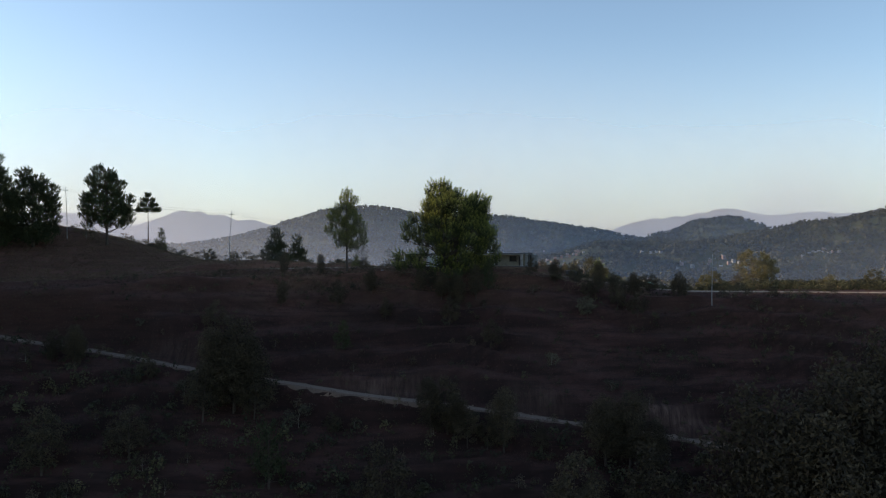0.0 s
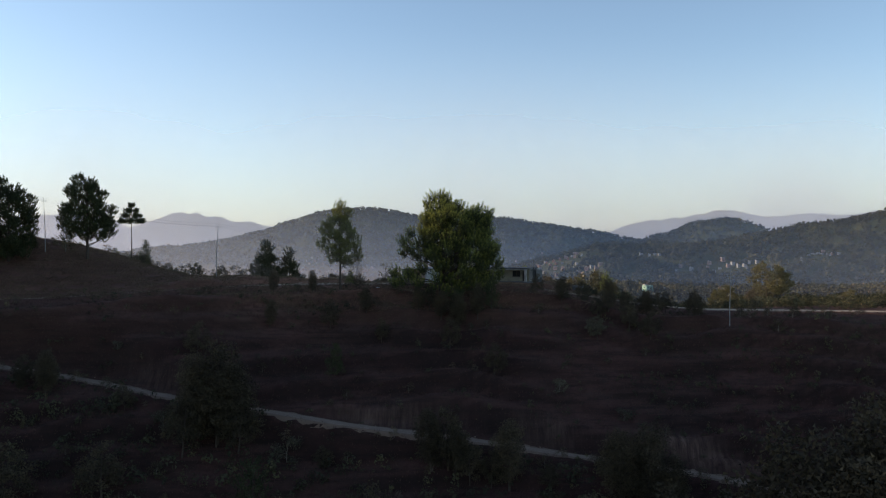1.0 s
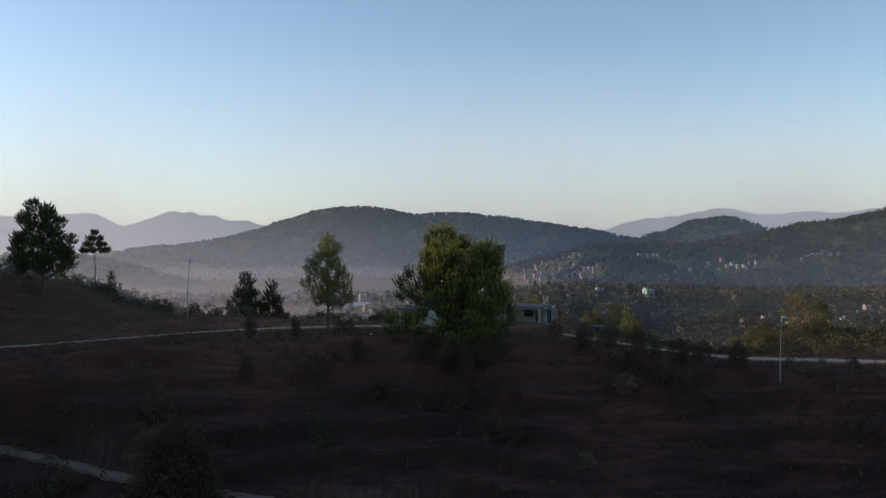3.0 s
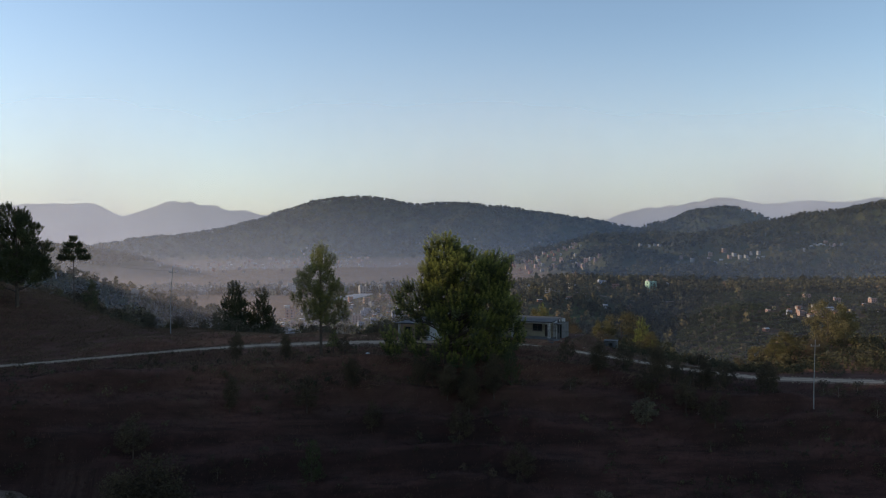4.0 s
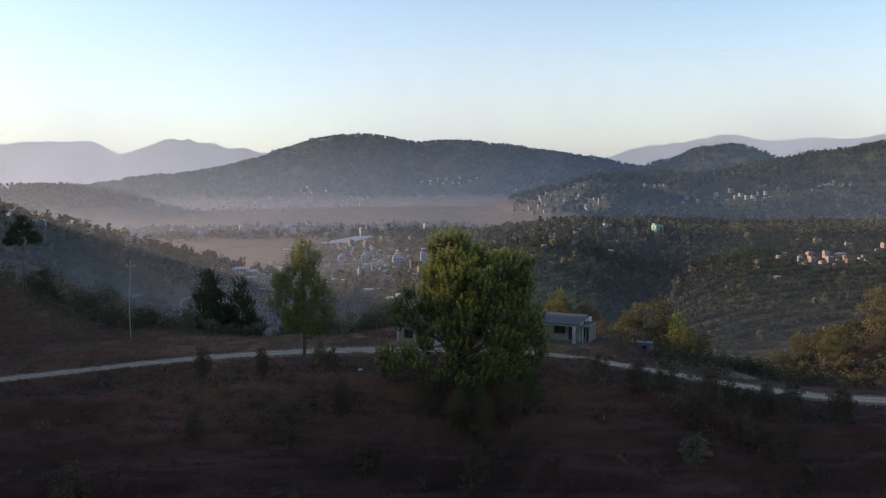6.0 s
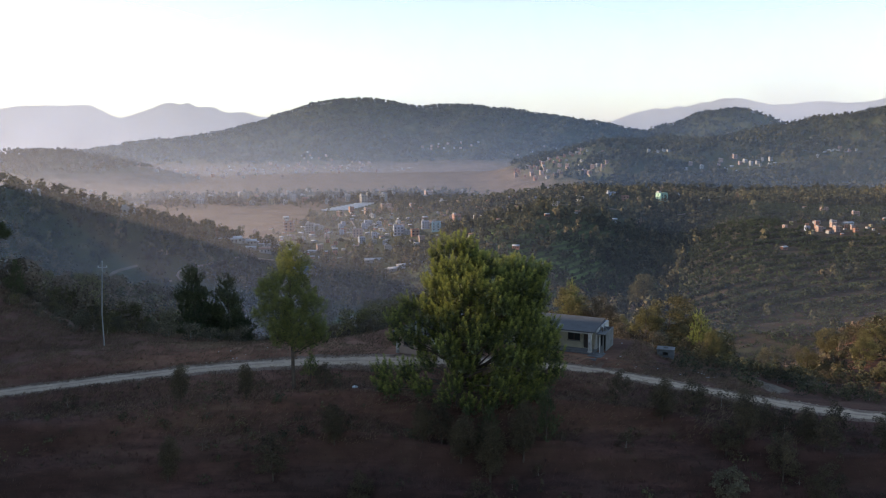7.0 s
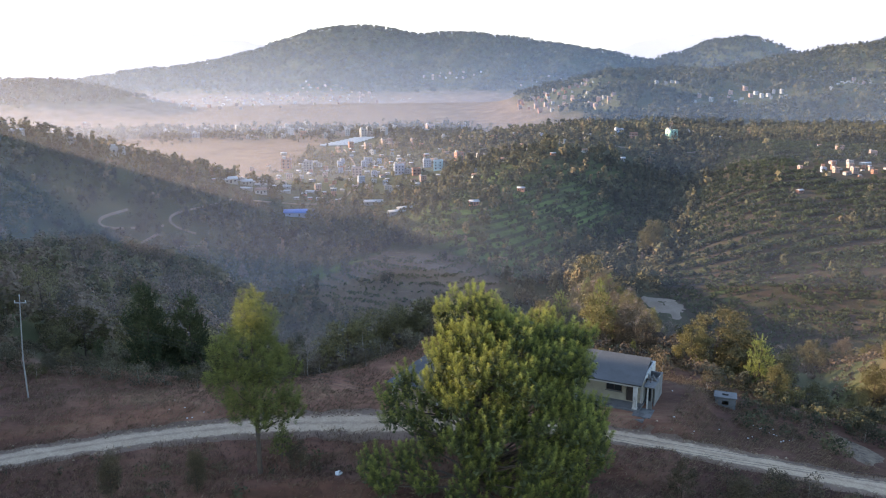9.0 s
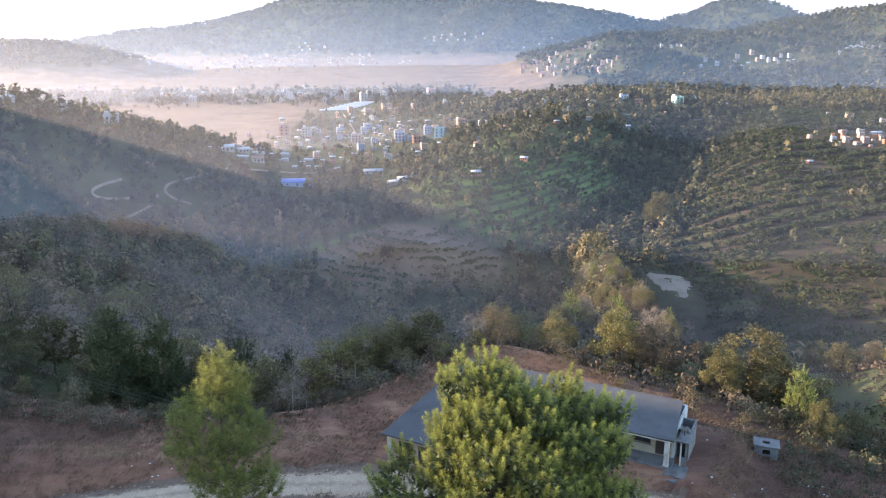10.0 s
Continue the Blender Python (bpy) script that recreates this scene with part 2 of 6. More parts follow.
ORCHARD_LEAVES = woods_material("orchard_leaves", [(0.0, (0.026, 0.034, 0.018)), (0.3, (0.042, 0.053, 0.024)), (0.55, (0.066, 0.077, 0.033)), (0.75, (0.092, 0.096, 0.042)), (0.9, (0.13, 0.10, 0.055)), (1.0, (0.15, 0.10, 0.07))])

# ---- the lie of the land ----
def road_y(x):
    """Middle line of the dirt road along the ridge."""
    d = np.asarray(x, float) + 14
    return np.where(d < 0, 170 - 13 * (1 - np.exp(-(d / 35) ** 2)), 170 - 0.36 * (np.sqrt(0.64 * d * d + 1600) - 40))


def road_z(x):
    x = np.asarray(x, float)
    return -4.0 - 4.9 * smooth(4, 52, x) - 2.0 * smooth(-30, -85, x)


def track_y(x):
    """Middle line of the lower track across the slope."""
    x = np.asarray(x, float)
    return 129.6 - 0.155 * (x + 4) + 1.6 * np.sin(x * 0.06) + 0.5 * np.sin(x * 0.21 + 1)


def plateau_edge(x):
    x = np.asarray(x, float)
    w = np.where(x < 3, 14.0, 18.0)
    return 178 + 19 * np.exp(-((x - 3) / w) ** 2) + 16 * smooth(-48, -80, x) + 34 * smooth(52, 80, x)


def crest_gain(x, y):
    """How much higher than the road the ground behind it stands."""
    x, y = np.asarray(x, float), np.asarray(y, float)
    back = smooth(285, 200, y)
    left = 2.2 * smooth(-28, -46, x) + (10.5 * smooth(-46, -100, x)) * back
    return left - 0.3 + 0.6 * smooth(12, 30, x) - 2.5 * smooth(24, 60, x)


def near_hill(x, y):
    yr, zr = road_y(x), road_z(x)
    s = yr - 2.3 - y                                   # metres in front of the road's edge
    left = smooth(-30, -80, x)
    drop = np.where(s < 8, 0.17 * s, 1.36 + 0.69 * (s - 8)) * (1 + 0.25 * left) * (1 + 0.12 * smooth(18, 55, x))
    n = 1.3 * waves(x, y, 60, 1) + 0.9 * waves(x, y, 26, 14) + 0.4 * waves(x, y, 11, 15)
    step = 3.4
    k = (drop + 0.9 * n) / step
    stair = (np.floor(k) + smooth(0.62, 0.93, k - np.floor(k))) * step - 0.9 * n
    drop = np.where(s > 4, drop + (stair - drop) * (0.62 + 0.38 * np.clip(waves(x, y, 38, 16) * 1.8, -1, 1)) * smooth(4, 9, s), drop)
    drop = drop - 0.4 * bell(s, 1.3, 1.2) * smooth(-28, -45, x)
    # the bench of the lower track
    q = y - track_y(x)
    zt = -24.6 - 0.125 * (x + 4)
    front = zr - np.maximum(drop, -0.5)
    front = np.where(q < -1.9, np.minimum(front, zt + (q + 1.9) * 0.36), front)
    front = front + (zt - front) * (smooth(-3.4, -1.7, q) * smooth(3.8 + 3 * smooth(-15, -50, x) - 1.0 * bell(x, 37, 10), 1.7, q))
    floor_front = -62 + 3 * waves(x, y, 120, 2)
    front = np.maximum(front, floor_front)
    # behind the road
    b = y - yr - 2.3
    e = np.maximum(plateau_edge(x) - yr - 2.3, 4)
    gain = crest_gain(x, y)
    back = zr + gain * smooth(0, 1, b / e)
    # a low grassy bank behind the road
    back = back + 1.3 * smooth(0.3, 2.6, b) * smooth(10, 5, b) * smooth(-12, -22, x) * smooth(-62, -50, x) * (0.75 + 0.4 * waves(x, y, 9, 17))
    past = np.maximum(y - plateau_edge(x), 0)
    spur_l = bell(x, -135, 75)
    spur_x = x - 30 - 0.14 * (y - 200)
    spur_r = bell(spur_x, 0, np.where(spur_x < 0, 25.0, 16.0))
    slope = 0.50 - 0.32 * spur_l - 0.31 * spur_r
    fall = slope * past * smooth(-4, 22, past) + 0.0009 * np.maximum(past - 150 * spur_l - 190 * spur_r, 0) ** 2 * (spur_l + spur_r)
    back = back - fall
    z = np.where(s > 0, front, np.where(b < 0, zr, back))
    rough = 0.16 * waves(x, y, 7, 3) + 0.3 * waves(x, y, 23, 4)
    off = np.minimum(np.abs(y - yr) - 2.3, np.abs(q) - 1.7)
    return z + rough * smooth(0, 3, off) * (1 - 0.6 * smooth(0, 12, b) * (1 - smooth(0, 15, past)))


def left_axis(x, y):
    """Along and across the crest of the left wooded hill."""
    dx, dy = np.asarray(x, float) + 430, np.asarray(y, float) - 540
    return (dx * 0.551 + dy * 0.833) / 408, dx * 0.833 - dy * 0.551


def valley(x, y):
    base = np.full(np.shape(x), -88.0) if np.shape(x) else -88.0
    base = base - 6 * smooth(900, 600, y) - 22 * bell(y, 480 - 0.25 * x, 140) * smooth(-500, -150, x)
    # the wooded and terraced spur in the middle
    mid = 34 * bell(x, 190, 210) * np.where(np.asarray(y) < 1080, bell(y, 1080, 330), bell(y, 1080, 130))
    # left wooded hill
    t, off = left_axis(x, y)
    hl = 144 * np.clip(1 - t, 0, 1.25) * bell(off, 0, 115)
    # right orchard hill, and the gully that parts it from the spur
    gully = 70 + 0.42 * (np.asarray(y) - 520)
    r = np.asarray(x) - gully - 40
    hr = (0.17 * np.clip(r, 0, 60) + 0.06 * np.maximum(r - 60, 0)) * smooth(1500, 1050, y) + 0.06 * np.maximum(r - 260, 0)
    hr = np.minimum(hr, 130)
    z = base + mid + hl + hr + 17 * bell(x, 95, 36) * bell(y, 508, 42) + 17 * bell(x, -26, 62) * bell(y, 560, 45)
    z = z - 26 * bell(np.asarray(x) - gully, 0, 50) * smooth(1050, 800, y) * smooth(540, 700, y)
    z = z + 15 * bell(np.asarray(x) - gully, -125, 60) * smooth(1050, 850, y) * smooth(540, 640, y)
    return z + 1.6 * waves(x, y, 150, 5) * smooth(150, 40, np.abs(np.asarray(x) + 330) * 0.2 + 0)


def hills(x, y):
    x, y = np.asarray(x, float), np.asarray(y, float)
    u = waves(x, y, 420, 6)
    fade = lambda c, w0, w1: np.where(y < c, bell(y, c, w0), bell(y, c, w1))
    # the broad wooded hill across the valley
    h = 205 * bell(x, -330, 360) + 140 * bell(x, 150, 300) + 122 * bell(x, 570, 380) + 170 * bell(x, 1130, 240) + 95 * bell(x, -900, 520) - 18 * bell(x, -95, 90)
    main = (h + (26 * waves(x, y, 420, 45) + 13 * waves(x, y, 200, 43)) * (1 - 0.75 * bell(y, 3300 - 0.10 * np.abs(x), 170)) + 3 * waves(x, y, 70, 44) + 10 * u * (1 - bell(x, -200, 500))) * fade(3300 - 0.10 * np.abs(x), 480, 600)
    # wooded hill on the right
    hr = (80 * smooth(60, 400, x) + 86 * smooth(520, 1250, x) + (24 * waves(x, y, 330, 46) + 13 * waves(x, y, 130, 47)) * smooth(60, 300, x) * (1 - 0.72 * bell(y, 1950 + 0.05 * x, 120)) + 70 * smooth(1250, 2200, x)) * fade(1950 + 0.05 * x, 420, 420)
    # low ridge at the left
    lo = 72 * smooth(-600, -1000, x) * fade(2100, 260, 300)
    # far ranges
    jag = 45 * waves(x, y, 520, 41) + 24 * waves(x, y, 210, 42)
    far_l = (jag + 205 * bell(x, -2000, 420) + 195 * bell(x, -1330, 330) + 225 * bell(x, -2800, 700) + 150 * bell(x, -700, 500)) * fade(4300, 420, 600)
    far_r = (0.9 * jag + 100 * bell(x, 1350, 380) + 140 * bell(x, 2050, 500) + 105 * bell(x, 750, 420)) * fade(4500, 380, 350)
    last = (240 + 0.75 * jag + 26 * bell(x, 1650, 300) + 24 * waves(x, 0 * y, 700, 8)) * smooth(560, 1250, x) * fade(4850, 250, 300)
    out = np.maximum.reduce([main, hr, lo, far_l, far_r, last])
    return out + 0.35 * np.minimum(main, hr)


def terrace_line(x, y):
    """Counts the terraces of the orchard, from the near one up."""
    x, y = np.asarray(x, float), np.asarray(y, float)
    return (y - 0.10 * (x - 250) - 14 * waves(x, y, 190, 31) - 5 * waves(x, y, 70, 37) - 400) / 17


def orchard_share(x, y):
    gully = 70 + 0.42 * (y - 520)
    return smooth(20, 60, x - gully) * smooth(360, 460, y) * smooth(1050, 950, y)


def brown_steps(x, y):
    """Share of the brown stepped fields on the small knoll in the valley."""
    x, y = np.asarray(x, float), np.asarray(y, float)
    q = np.hypot((x + 28) / 62, (y - 556) / 44) + 0.12 * waves(x, y, 45, 64)
    return smooth(1.05, 0.8, q)


def height_at(x, y):
    x, y = np.asarray(x, float), np.asarray(y, float)
    far = valley(x, y) + hills(x, y)
    k = terrace_line(x, y)
    far = far + 2.0 * (smooth(0.0, 0.25, k - np.floor(k)) - (k - np.floor(k))) * orchard_share(x, y)
    lev = (far + 1.2 * waves(x, y, 60, 65)) / 2.6
    far = far + 2.6 * (smooth(0.55, 0.9, lev - np.floor(lev)) - (lev - np.floor(lev))) * brown_steps(x, y)
    near = near_hill(x, y)
    # an unseen higher shoulder of the ridge, added sunward to shade slope and house
    q = -x - 0.575 * y - 6
    # the narrow hump is shaped to keep the sun off the house
    crest = 56 * smooth(0, 90, q) + 10.5 * bell(y, 211, 8) * smooth(40, 90, q)
    near = near + np.maximum(crest - near, 0) * smooth(0, 50, q) * smooth(20, 130, y) * smooth(470, 320, y)
    # the levelled ground round the house
    dx, dy = x - 17.46, y - 172.3
    u_, v_ = dx * 0.893 - dy * 0.45, dx * 0.45 + dy * 0.893
    pad = smooth(-29, -26, u_) * smooth(7, 3.5, u_) * smooth(-14, -11, v_) * smooth(12.5, 9.5, v_) * (np.abs(y - road_y(x)) > 2.6)
    near = near + (-4.12 - near) * pad
    z = np.where(y > 150, np.maximum(near, far), near)
    soft = 6 * np.exp(-np.abs(near - far) / 8) * smooth(230, 300, y)
    return np.where(y > 150, z + soft, z)


def steps(*spans):
    """Grid lines: (from, to, spacing) spans end to end."""
    lines = [np.arange(a, b, s) for a, b, s in spans]
    return np.concatenate(lines + [[spans[-1][1]]])


XS = steps((-5200, -2400, 200), (-2400, -1200, 50), (-1200, -500, 35), (-500, -150, 10), (-150, -100, 2.5), (-100, 90, 1.0), (90, 150, 2.5),
           (150, 600, 9), (600, 1400, 32), (1400, 2600, 50), (2600, 5200, 200))
YS = steps((-1500, -200, 130), (-200, 60, 20), (60, 112, 2.5), (112, 170, 0.75), (170, 205, 1.2), (205, 260, 2.5), (260, 500, 8), (500, 610, 2.2), (610, 900, 5.5), (900, 1300, 9), (1300, 2500, 24), (2500, 3500, 30), (3500, 5000, 60))
GX, GY = np.meshgrid(XS, YS)
GZ = height_at(GX, GY)


def ground(x, y):
    """Height of the built ground."""
    x, y = np.asarray(x, float), np.asarray(y, float)
    i = np.clip(np.searchsorted(XS, x) - 1, 0, len(XS) - 2)
    j = np.clip(np.searchsorted(YS, y) - 1, 0, len(YS) - 2)
    fx, fy = (x - XS[i]) / (XS[i + 1] - XS[i]), (y - YS[j]) / (YS[j + 1] - YS[j])
    return (GZ[j, i] * (1 - fx) * (1 - fy) + GZ[j, i + 1] * fx * (1 - fy) + GZ[j + 1, i] * (1 - fx) * fy + GZ[j + 1, i + 1] * fx * fy)


# what covers the land: woods, brown fields, green terraces
def cover(x, y):
    x, y = np.asarray(x, float), np.asarray(y, float)
    n = waves(x, y, 90, 11)
    gully = 70 + 0.42 * (y - 520)
    hill = smooth(14, 40, hills(x, y) + 6 * n)
    t, off = left_axis(x, y)
    left_hill = np.clip(1 - t, 0, 1) * bell(off, 0, 150) * 2
    fields = smooth(850, 900, y + 20 * n) * smooth(-165, -195, x + 12 * n) * (1 - hill) * (1 - smooth(0.25, 0.4, left_hill))
    fields = np.maximum(fields, smooth(1330, 1430, y + 60 * n) * (1 - hill) * smooth(330, 120, x + 60 * n))
    fields = np.maximum(fields, 0.9 * brown_steps(x, y))
    orchard = smooth(20, 60, x - gully + 25 * n) * smooth(360, 460, y) * smooth(1050, 950, y)
    green = np.maximum.reduce([bell(x, 40, 75) * bell(y, 640, 60), 0.9 * bell(x, 150, 60) * bell(y, 760, 70), 0.8 * bell(x, 60, 70) * bell(y, 790, 40), 0.8 * bell(x, -60, 50) * bell(y, 600, 40), bell(x, 100, 70) * bell(y, 700, 45), 0.9 * bell(x, 30, 60) * bell(y, 720, 40)]) * smooth(-0.9, 0.3, n)
    return fields, orchard * (1 - fields), green


FIELDS, ORCHARD, GREEN = cover(GX, GY)
STRIP = terrace_line(GX, GY)
STRIP = bell(STRIP - np.floor(STRIP), 0.16, 0.13) * smooth(-0.5, 0.3, waves(GX, GY, 80, 34))
ny, nx = GX.shape
idx = np.arange(nx * ny).reshape(ny, nx)
quads = np.stack([idx[:-1, :-1], idx[:-1, 1:], idx[1:, 1:], idx[1:, :-1]], -1).reshape(-1, 4)


def ground_material():
    m, nt, b = nodes_of("dry_hill_ground")
    pos = nt.nodes.new("ShaderNodeNewGeometry").outputs["Position"]
    fine, mid_n, wide = noise_tex(nt, 1.7, 8, 0.7, pos), noise_tex(nt, 0.22, 6, 0.65, pos), noise_tex(nt, 0.03, 5, 0.6, pos)
    # front-slope ground: dry grass and earth, its purplish shade put into the colours
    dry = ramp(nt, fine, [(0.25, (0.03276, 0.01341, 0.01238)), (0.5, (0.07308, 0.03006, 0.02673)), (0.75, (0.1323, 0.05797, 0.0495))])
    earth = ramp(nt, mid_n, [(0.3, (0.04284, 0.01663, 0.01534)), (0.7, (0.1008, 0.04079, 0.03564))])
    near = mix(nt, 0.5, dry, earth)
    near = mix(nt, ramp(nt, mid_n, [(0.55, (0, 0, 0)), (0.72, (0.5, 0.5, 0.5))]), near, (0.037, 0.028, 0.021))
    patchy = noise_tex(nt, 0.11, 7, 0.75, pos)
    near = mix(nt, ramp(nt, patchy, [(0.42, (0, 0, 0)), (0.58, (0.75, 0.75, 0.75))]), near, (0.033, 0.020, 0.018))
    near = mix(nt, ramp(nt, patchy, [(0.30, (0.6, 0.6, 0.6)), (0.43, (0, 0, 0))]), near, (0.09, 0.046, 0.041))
    wood = ramp(nt, wide, [(0.3, (0.03, 0.04, 0.018)), (0.55, (0.065, 0.065, 0.03)), (0.8, (0.11, 0.085, 0.045))])
    field = ramp(nt, wide, [(0.3, (0.10, 0.068, 0.048)), (0.5, (0.145, 0.10, 0.071)), (0.7, (0.185, 0.135, 0.092))])
    field = mix(nt, ramp(nt, mid_n, [(0.55, (0, 0, 0)), (0.7, (0.6, 0.6, 0.6))]), field, (0.20, 0.17, 0.07))
    sep = nt.nodes.new("ShaderNodeSeparateXYZ")
    nt.links.new(pos, sep.inputs[0])
    lev = node(nt, "ShaderNodeMath")
    lev.operation = "MULTIPLY_ADD"
    lev.inputs[1].default_value = 0.30
    nt.links.new(sep.outputs["Z"], lev.inputs[0])
    nt.links.new(noise_tex(nt, 0.02, 3, 0.5, pos), lev.inputs[2])
    fr = node(nt, "ShaderNodeMath")
    fr.operation = "FRACT"
    nt.links.new(lev.outputs[0], fr.inputs[0])
    tread = ramp(nt, fr.outputs[0], [(0.0, (0, 0, 0)), (0.15, (1, 1, 1)), (0.6, (1, 1, 1)), (0.75, (0, 0, 0))])
    orch = ramp(nt, mid_n, [(0.3, (0.03, 0.024, 0.017)), (0.5, (0.042, 0.036, 0.021)), (0.62, (0.054, 0.033, 0.026)), (0.75, (0.068, 0.036, 0.031))])
    green = ramp(nt, mid_n, [(0.35, (0.075, 0.115, 0.03)), (0.65, (0.14, 0.19, 0.05))])
    green = mix(nt, tread, (0.05, 0.055, 0.025), green)
    masks = {}
    for key in ("cut", "ridge", "riser", "strip", "woods", "fields", "orchard", "green"):
        a = nt.nodes.new("ShaderNodeAttribute")
        a.attribute_name = key
        masks[key] = a.outputs["Fac"]
    # dry ridge grass, lightened for the extra skylight the ridge top gets
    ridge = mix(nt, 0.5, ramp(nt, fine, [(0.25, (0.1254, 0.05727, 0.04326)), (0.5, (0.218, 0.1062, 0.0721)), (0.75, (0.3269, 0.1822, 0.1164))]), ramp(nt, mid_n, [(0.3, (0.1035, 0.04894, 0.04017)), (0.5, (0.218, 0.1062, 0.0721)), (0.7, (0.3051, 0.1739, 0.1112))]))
    # dark-earth risers, grassy treads: the steps' weak shading deepened in the colour
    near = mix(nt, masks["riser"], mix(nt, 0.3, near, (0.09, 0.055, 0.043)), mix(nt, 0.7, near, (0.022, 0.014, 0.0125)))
    # grass and wash lines that run along the slope
    along = nt.nodes.new("ShaderNodeVectorMath")
    along.operation = "MULTIPLY"
    along.inputs[1].default_value = (0.10, 0.55, 1.3)
    nt.links.new(pos, along.inputs[0])
    streak = noise_tex(nt, 1.0, 6, 0.7, along.outputs[0])
    near = mix(nt, ramp(nt, streak, [(0.46, (0, 0, 0)), (0.62, (0.7, 0.7, 0.7))]), near, (0.02, 0.0135, 0.0115))
    ridge = mix(nt, ramp(nt, streak, [(0.48, (0, 0, 0)), (0.66, (0.5, 0.5, 0.5))]), ridge, (0.11, 0.066, 0.044))
    ridge = mix(nt, ramp(nt, streak, [(0.34, (0.5, 0.5, 0.5)), (0.46, (0, 0, 0))]), ridge, (0.29, 0.195, 0.115))
    # raw earth with washed-out gullies in the cut above the track
    down = nt.nodes.new("ShaderNodeVectorMath")
    down.operation = "MULTIPLY"
    down.inputs[1].default_value = (1.4, 0.3, 0.15)
    nt.links.new(pos, down.inputs[0])
    cut = ramp(nt, noise_tex(nt, 1.0, 5, 0.7, down.outputs[0]), [(0.35, (0.05, 0.03, 0.026)), (0.5, (0.12, 0.072, 0.056)), (0.66, (0.20, 0.13, 0.10))])
    near = mix(nt, masks["cut"], near, cut)
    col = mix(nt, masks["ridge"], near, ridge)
    col = mix(nt, masks["woods"], col, wood)
    col = mix(nt, masks["green"], col, green)
    grass = ramp(nt, noise_tex(nt, 0.06, 4, 0.6, pos), [(0.42, (0.07, 0.048, 0.033)), (0.55, (0.08, 0.074, 0.034)), (0.68, (0.07, 0.105, 0.03))])
    col = mix(nt, masks["orchard"], col, mix(nt, masks["strip"], orch, grass))
    col = mix(nt, masks["fields"], col, field)
    nt.links.new(col, b.inputs["Base Color"])
    b.inputs["Roughness"].default_value = 0.95
    b.inputs["Specular IOR Level"].default_value = 0.1
    bump(nt, b, fine, 0.7, 0.25)
    return m


gm = raw_mesh("ground", np.stack([GX, GY, GZ], -1).reshape(-1, 3), quads, ground_material())
WOODY = smooth(4, 26, GY - plateau_edge(GX)) * (GY > 175)
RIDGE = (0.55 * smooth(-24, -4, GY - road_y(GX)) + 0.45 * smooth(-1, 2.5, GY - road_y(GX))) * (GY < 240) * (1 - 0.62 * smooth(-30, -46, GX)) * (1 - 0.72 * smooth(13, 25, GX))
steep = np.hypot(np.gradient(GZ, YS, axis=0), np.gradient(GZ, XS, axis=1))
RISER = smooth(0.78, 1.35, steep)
CUT_Q = GY - track_y(GX)
CUT = bell(CUT_Q, 3.6, 1.7) * np.maximum.reduce([bell(GX, 37, 9), 0.6 * bell(GX, -8, 9), 0.4 * bell(GX, 16, 5), 0.35 * bell(GX, -45, 6)])
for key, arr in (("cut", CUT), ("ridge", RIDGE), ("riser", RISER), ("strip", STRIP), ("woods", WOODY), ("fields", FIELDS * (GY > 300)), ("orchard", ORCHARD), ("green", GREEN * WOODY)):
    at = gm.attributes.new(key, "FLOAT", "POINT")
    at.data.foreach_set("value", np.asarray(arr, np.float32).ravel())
gm.polygons.foreach_set("use_smooth", np.ones(len(gm.polygons), bool))
tagged(new("ground", gm), "dry brown terraced hillside falling to a wide wooded valley", "ground", kind="structure")


def ribbon(name, pts, width, material, label, lift=0.06, step=1.2, wobble=0.25, seed=0, broad=None):
    """A strip of road laid over the ground along a smooth line through pts."""
    pts = np.asarray(pts, float)
    t = np.concatenate([[0], np.cumsum(np.linalg.norm(np.diff(pts, axis=0), axis=1))])
    s = np.arange(0, t[-1], step)
    p = np.stack([np.interp(s, t, pts[:, 0]), np.interp(s, t, pts[:, 1])], 1)
    for _ in range(6):
        p[1:-1] = (p[:-2] + 2 * p[1:-1] + p[2:]) / 4
    d = unit(np.gradient(p, axis=0))
    nrm = np.stack([-d[:, 1], d[:, 0]], 1)
    r = np.random.default_rng(seed)
    cols = 13
    w = width * (1 + wobble * (waves(s, 0 * s, 9 * step, seed) * 0.5 + r.uniform(-0.12, 0.12, len(s))))
    if broad:
        w = w * (1 + broad[0] * bell(p[:, 0], broad[1], broad[2]))
    vs = []
    for k in range(cols):
        f = k / (cols - 1) - 0.5
        q = p + nrm * (f * w)[:, None]
        edge = 1 - abs(2 * f)
        z = ground(q[:, 0], q[:, 1]) + lift * (0.25 + min(edge * 3, 1)) - (0.05 * bell(abs(f), 0.22, 0.08) if width > 2 and lift < 0.2 else 0)
        vs.append(np.column_stack([q, z]))
    v = np.stack(vs, 1).reshape(-1, 3)
    i = np.arange(len(s) * cols).reshape(len(s), cols)
    f = np.stack([i[:-1, :-1], i[1:, :-1], i[1:, 1:], i[:-1, 1:]], -1).reshape(-1, 4)
    me = raw_mesh(name, v, f, material)
    me.polygons.foreach_set("use_smooth", np.ones(len(me.polygons), bool))
    lane = me.attributes.new("lane", "FLOAT", "POINT")
    lane.data.foreach_set("value", np.tile(np.abs(np.linspace(-1, 1, cols)), len(s)).astype(np.float32))
    return tagged(new(name, me), label, "road", kind="structure")


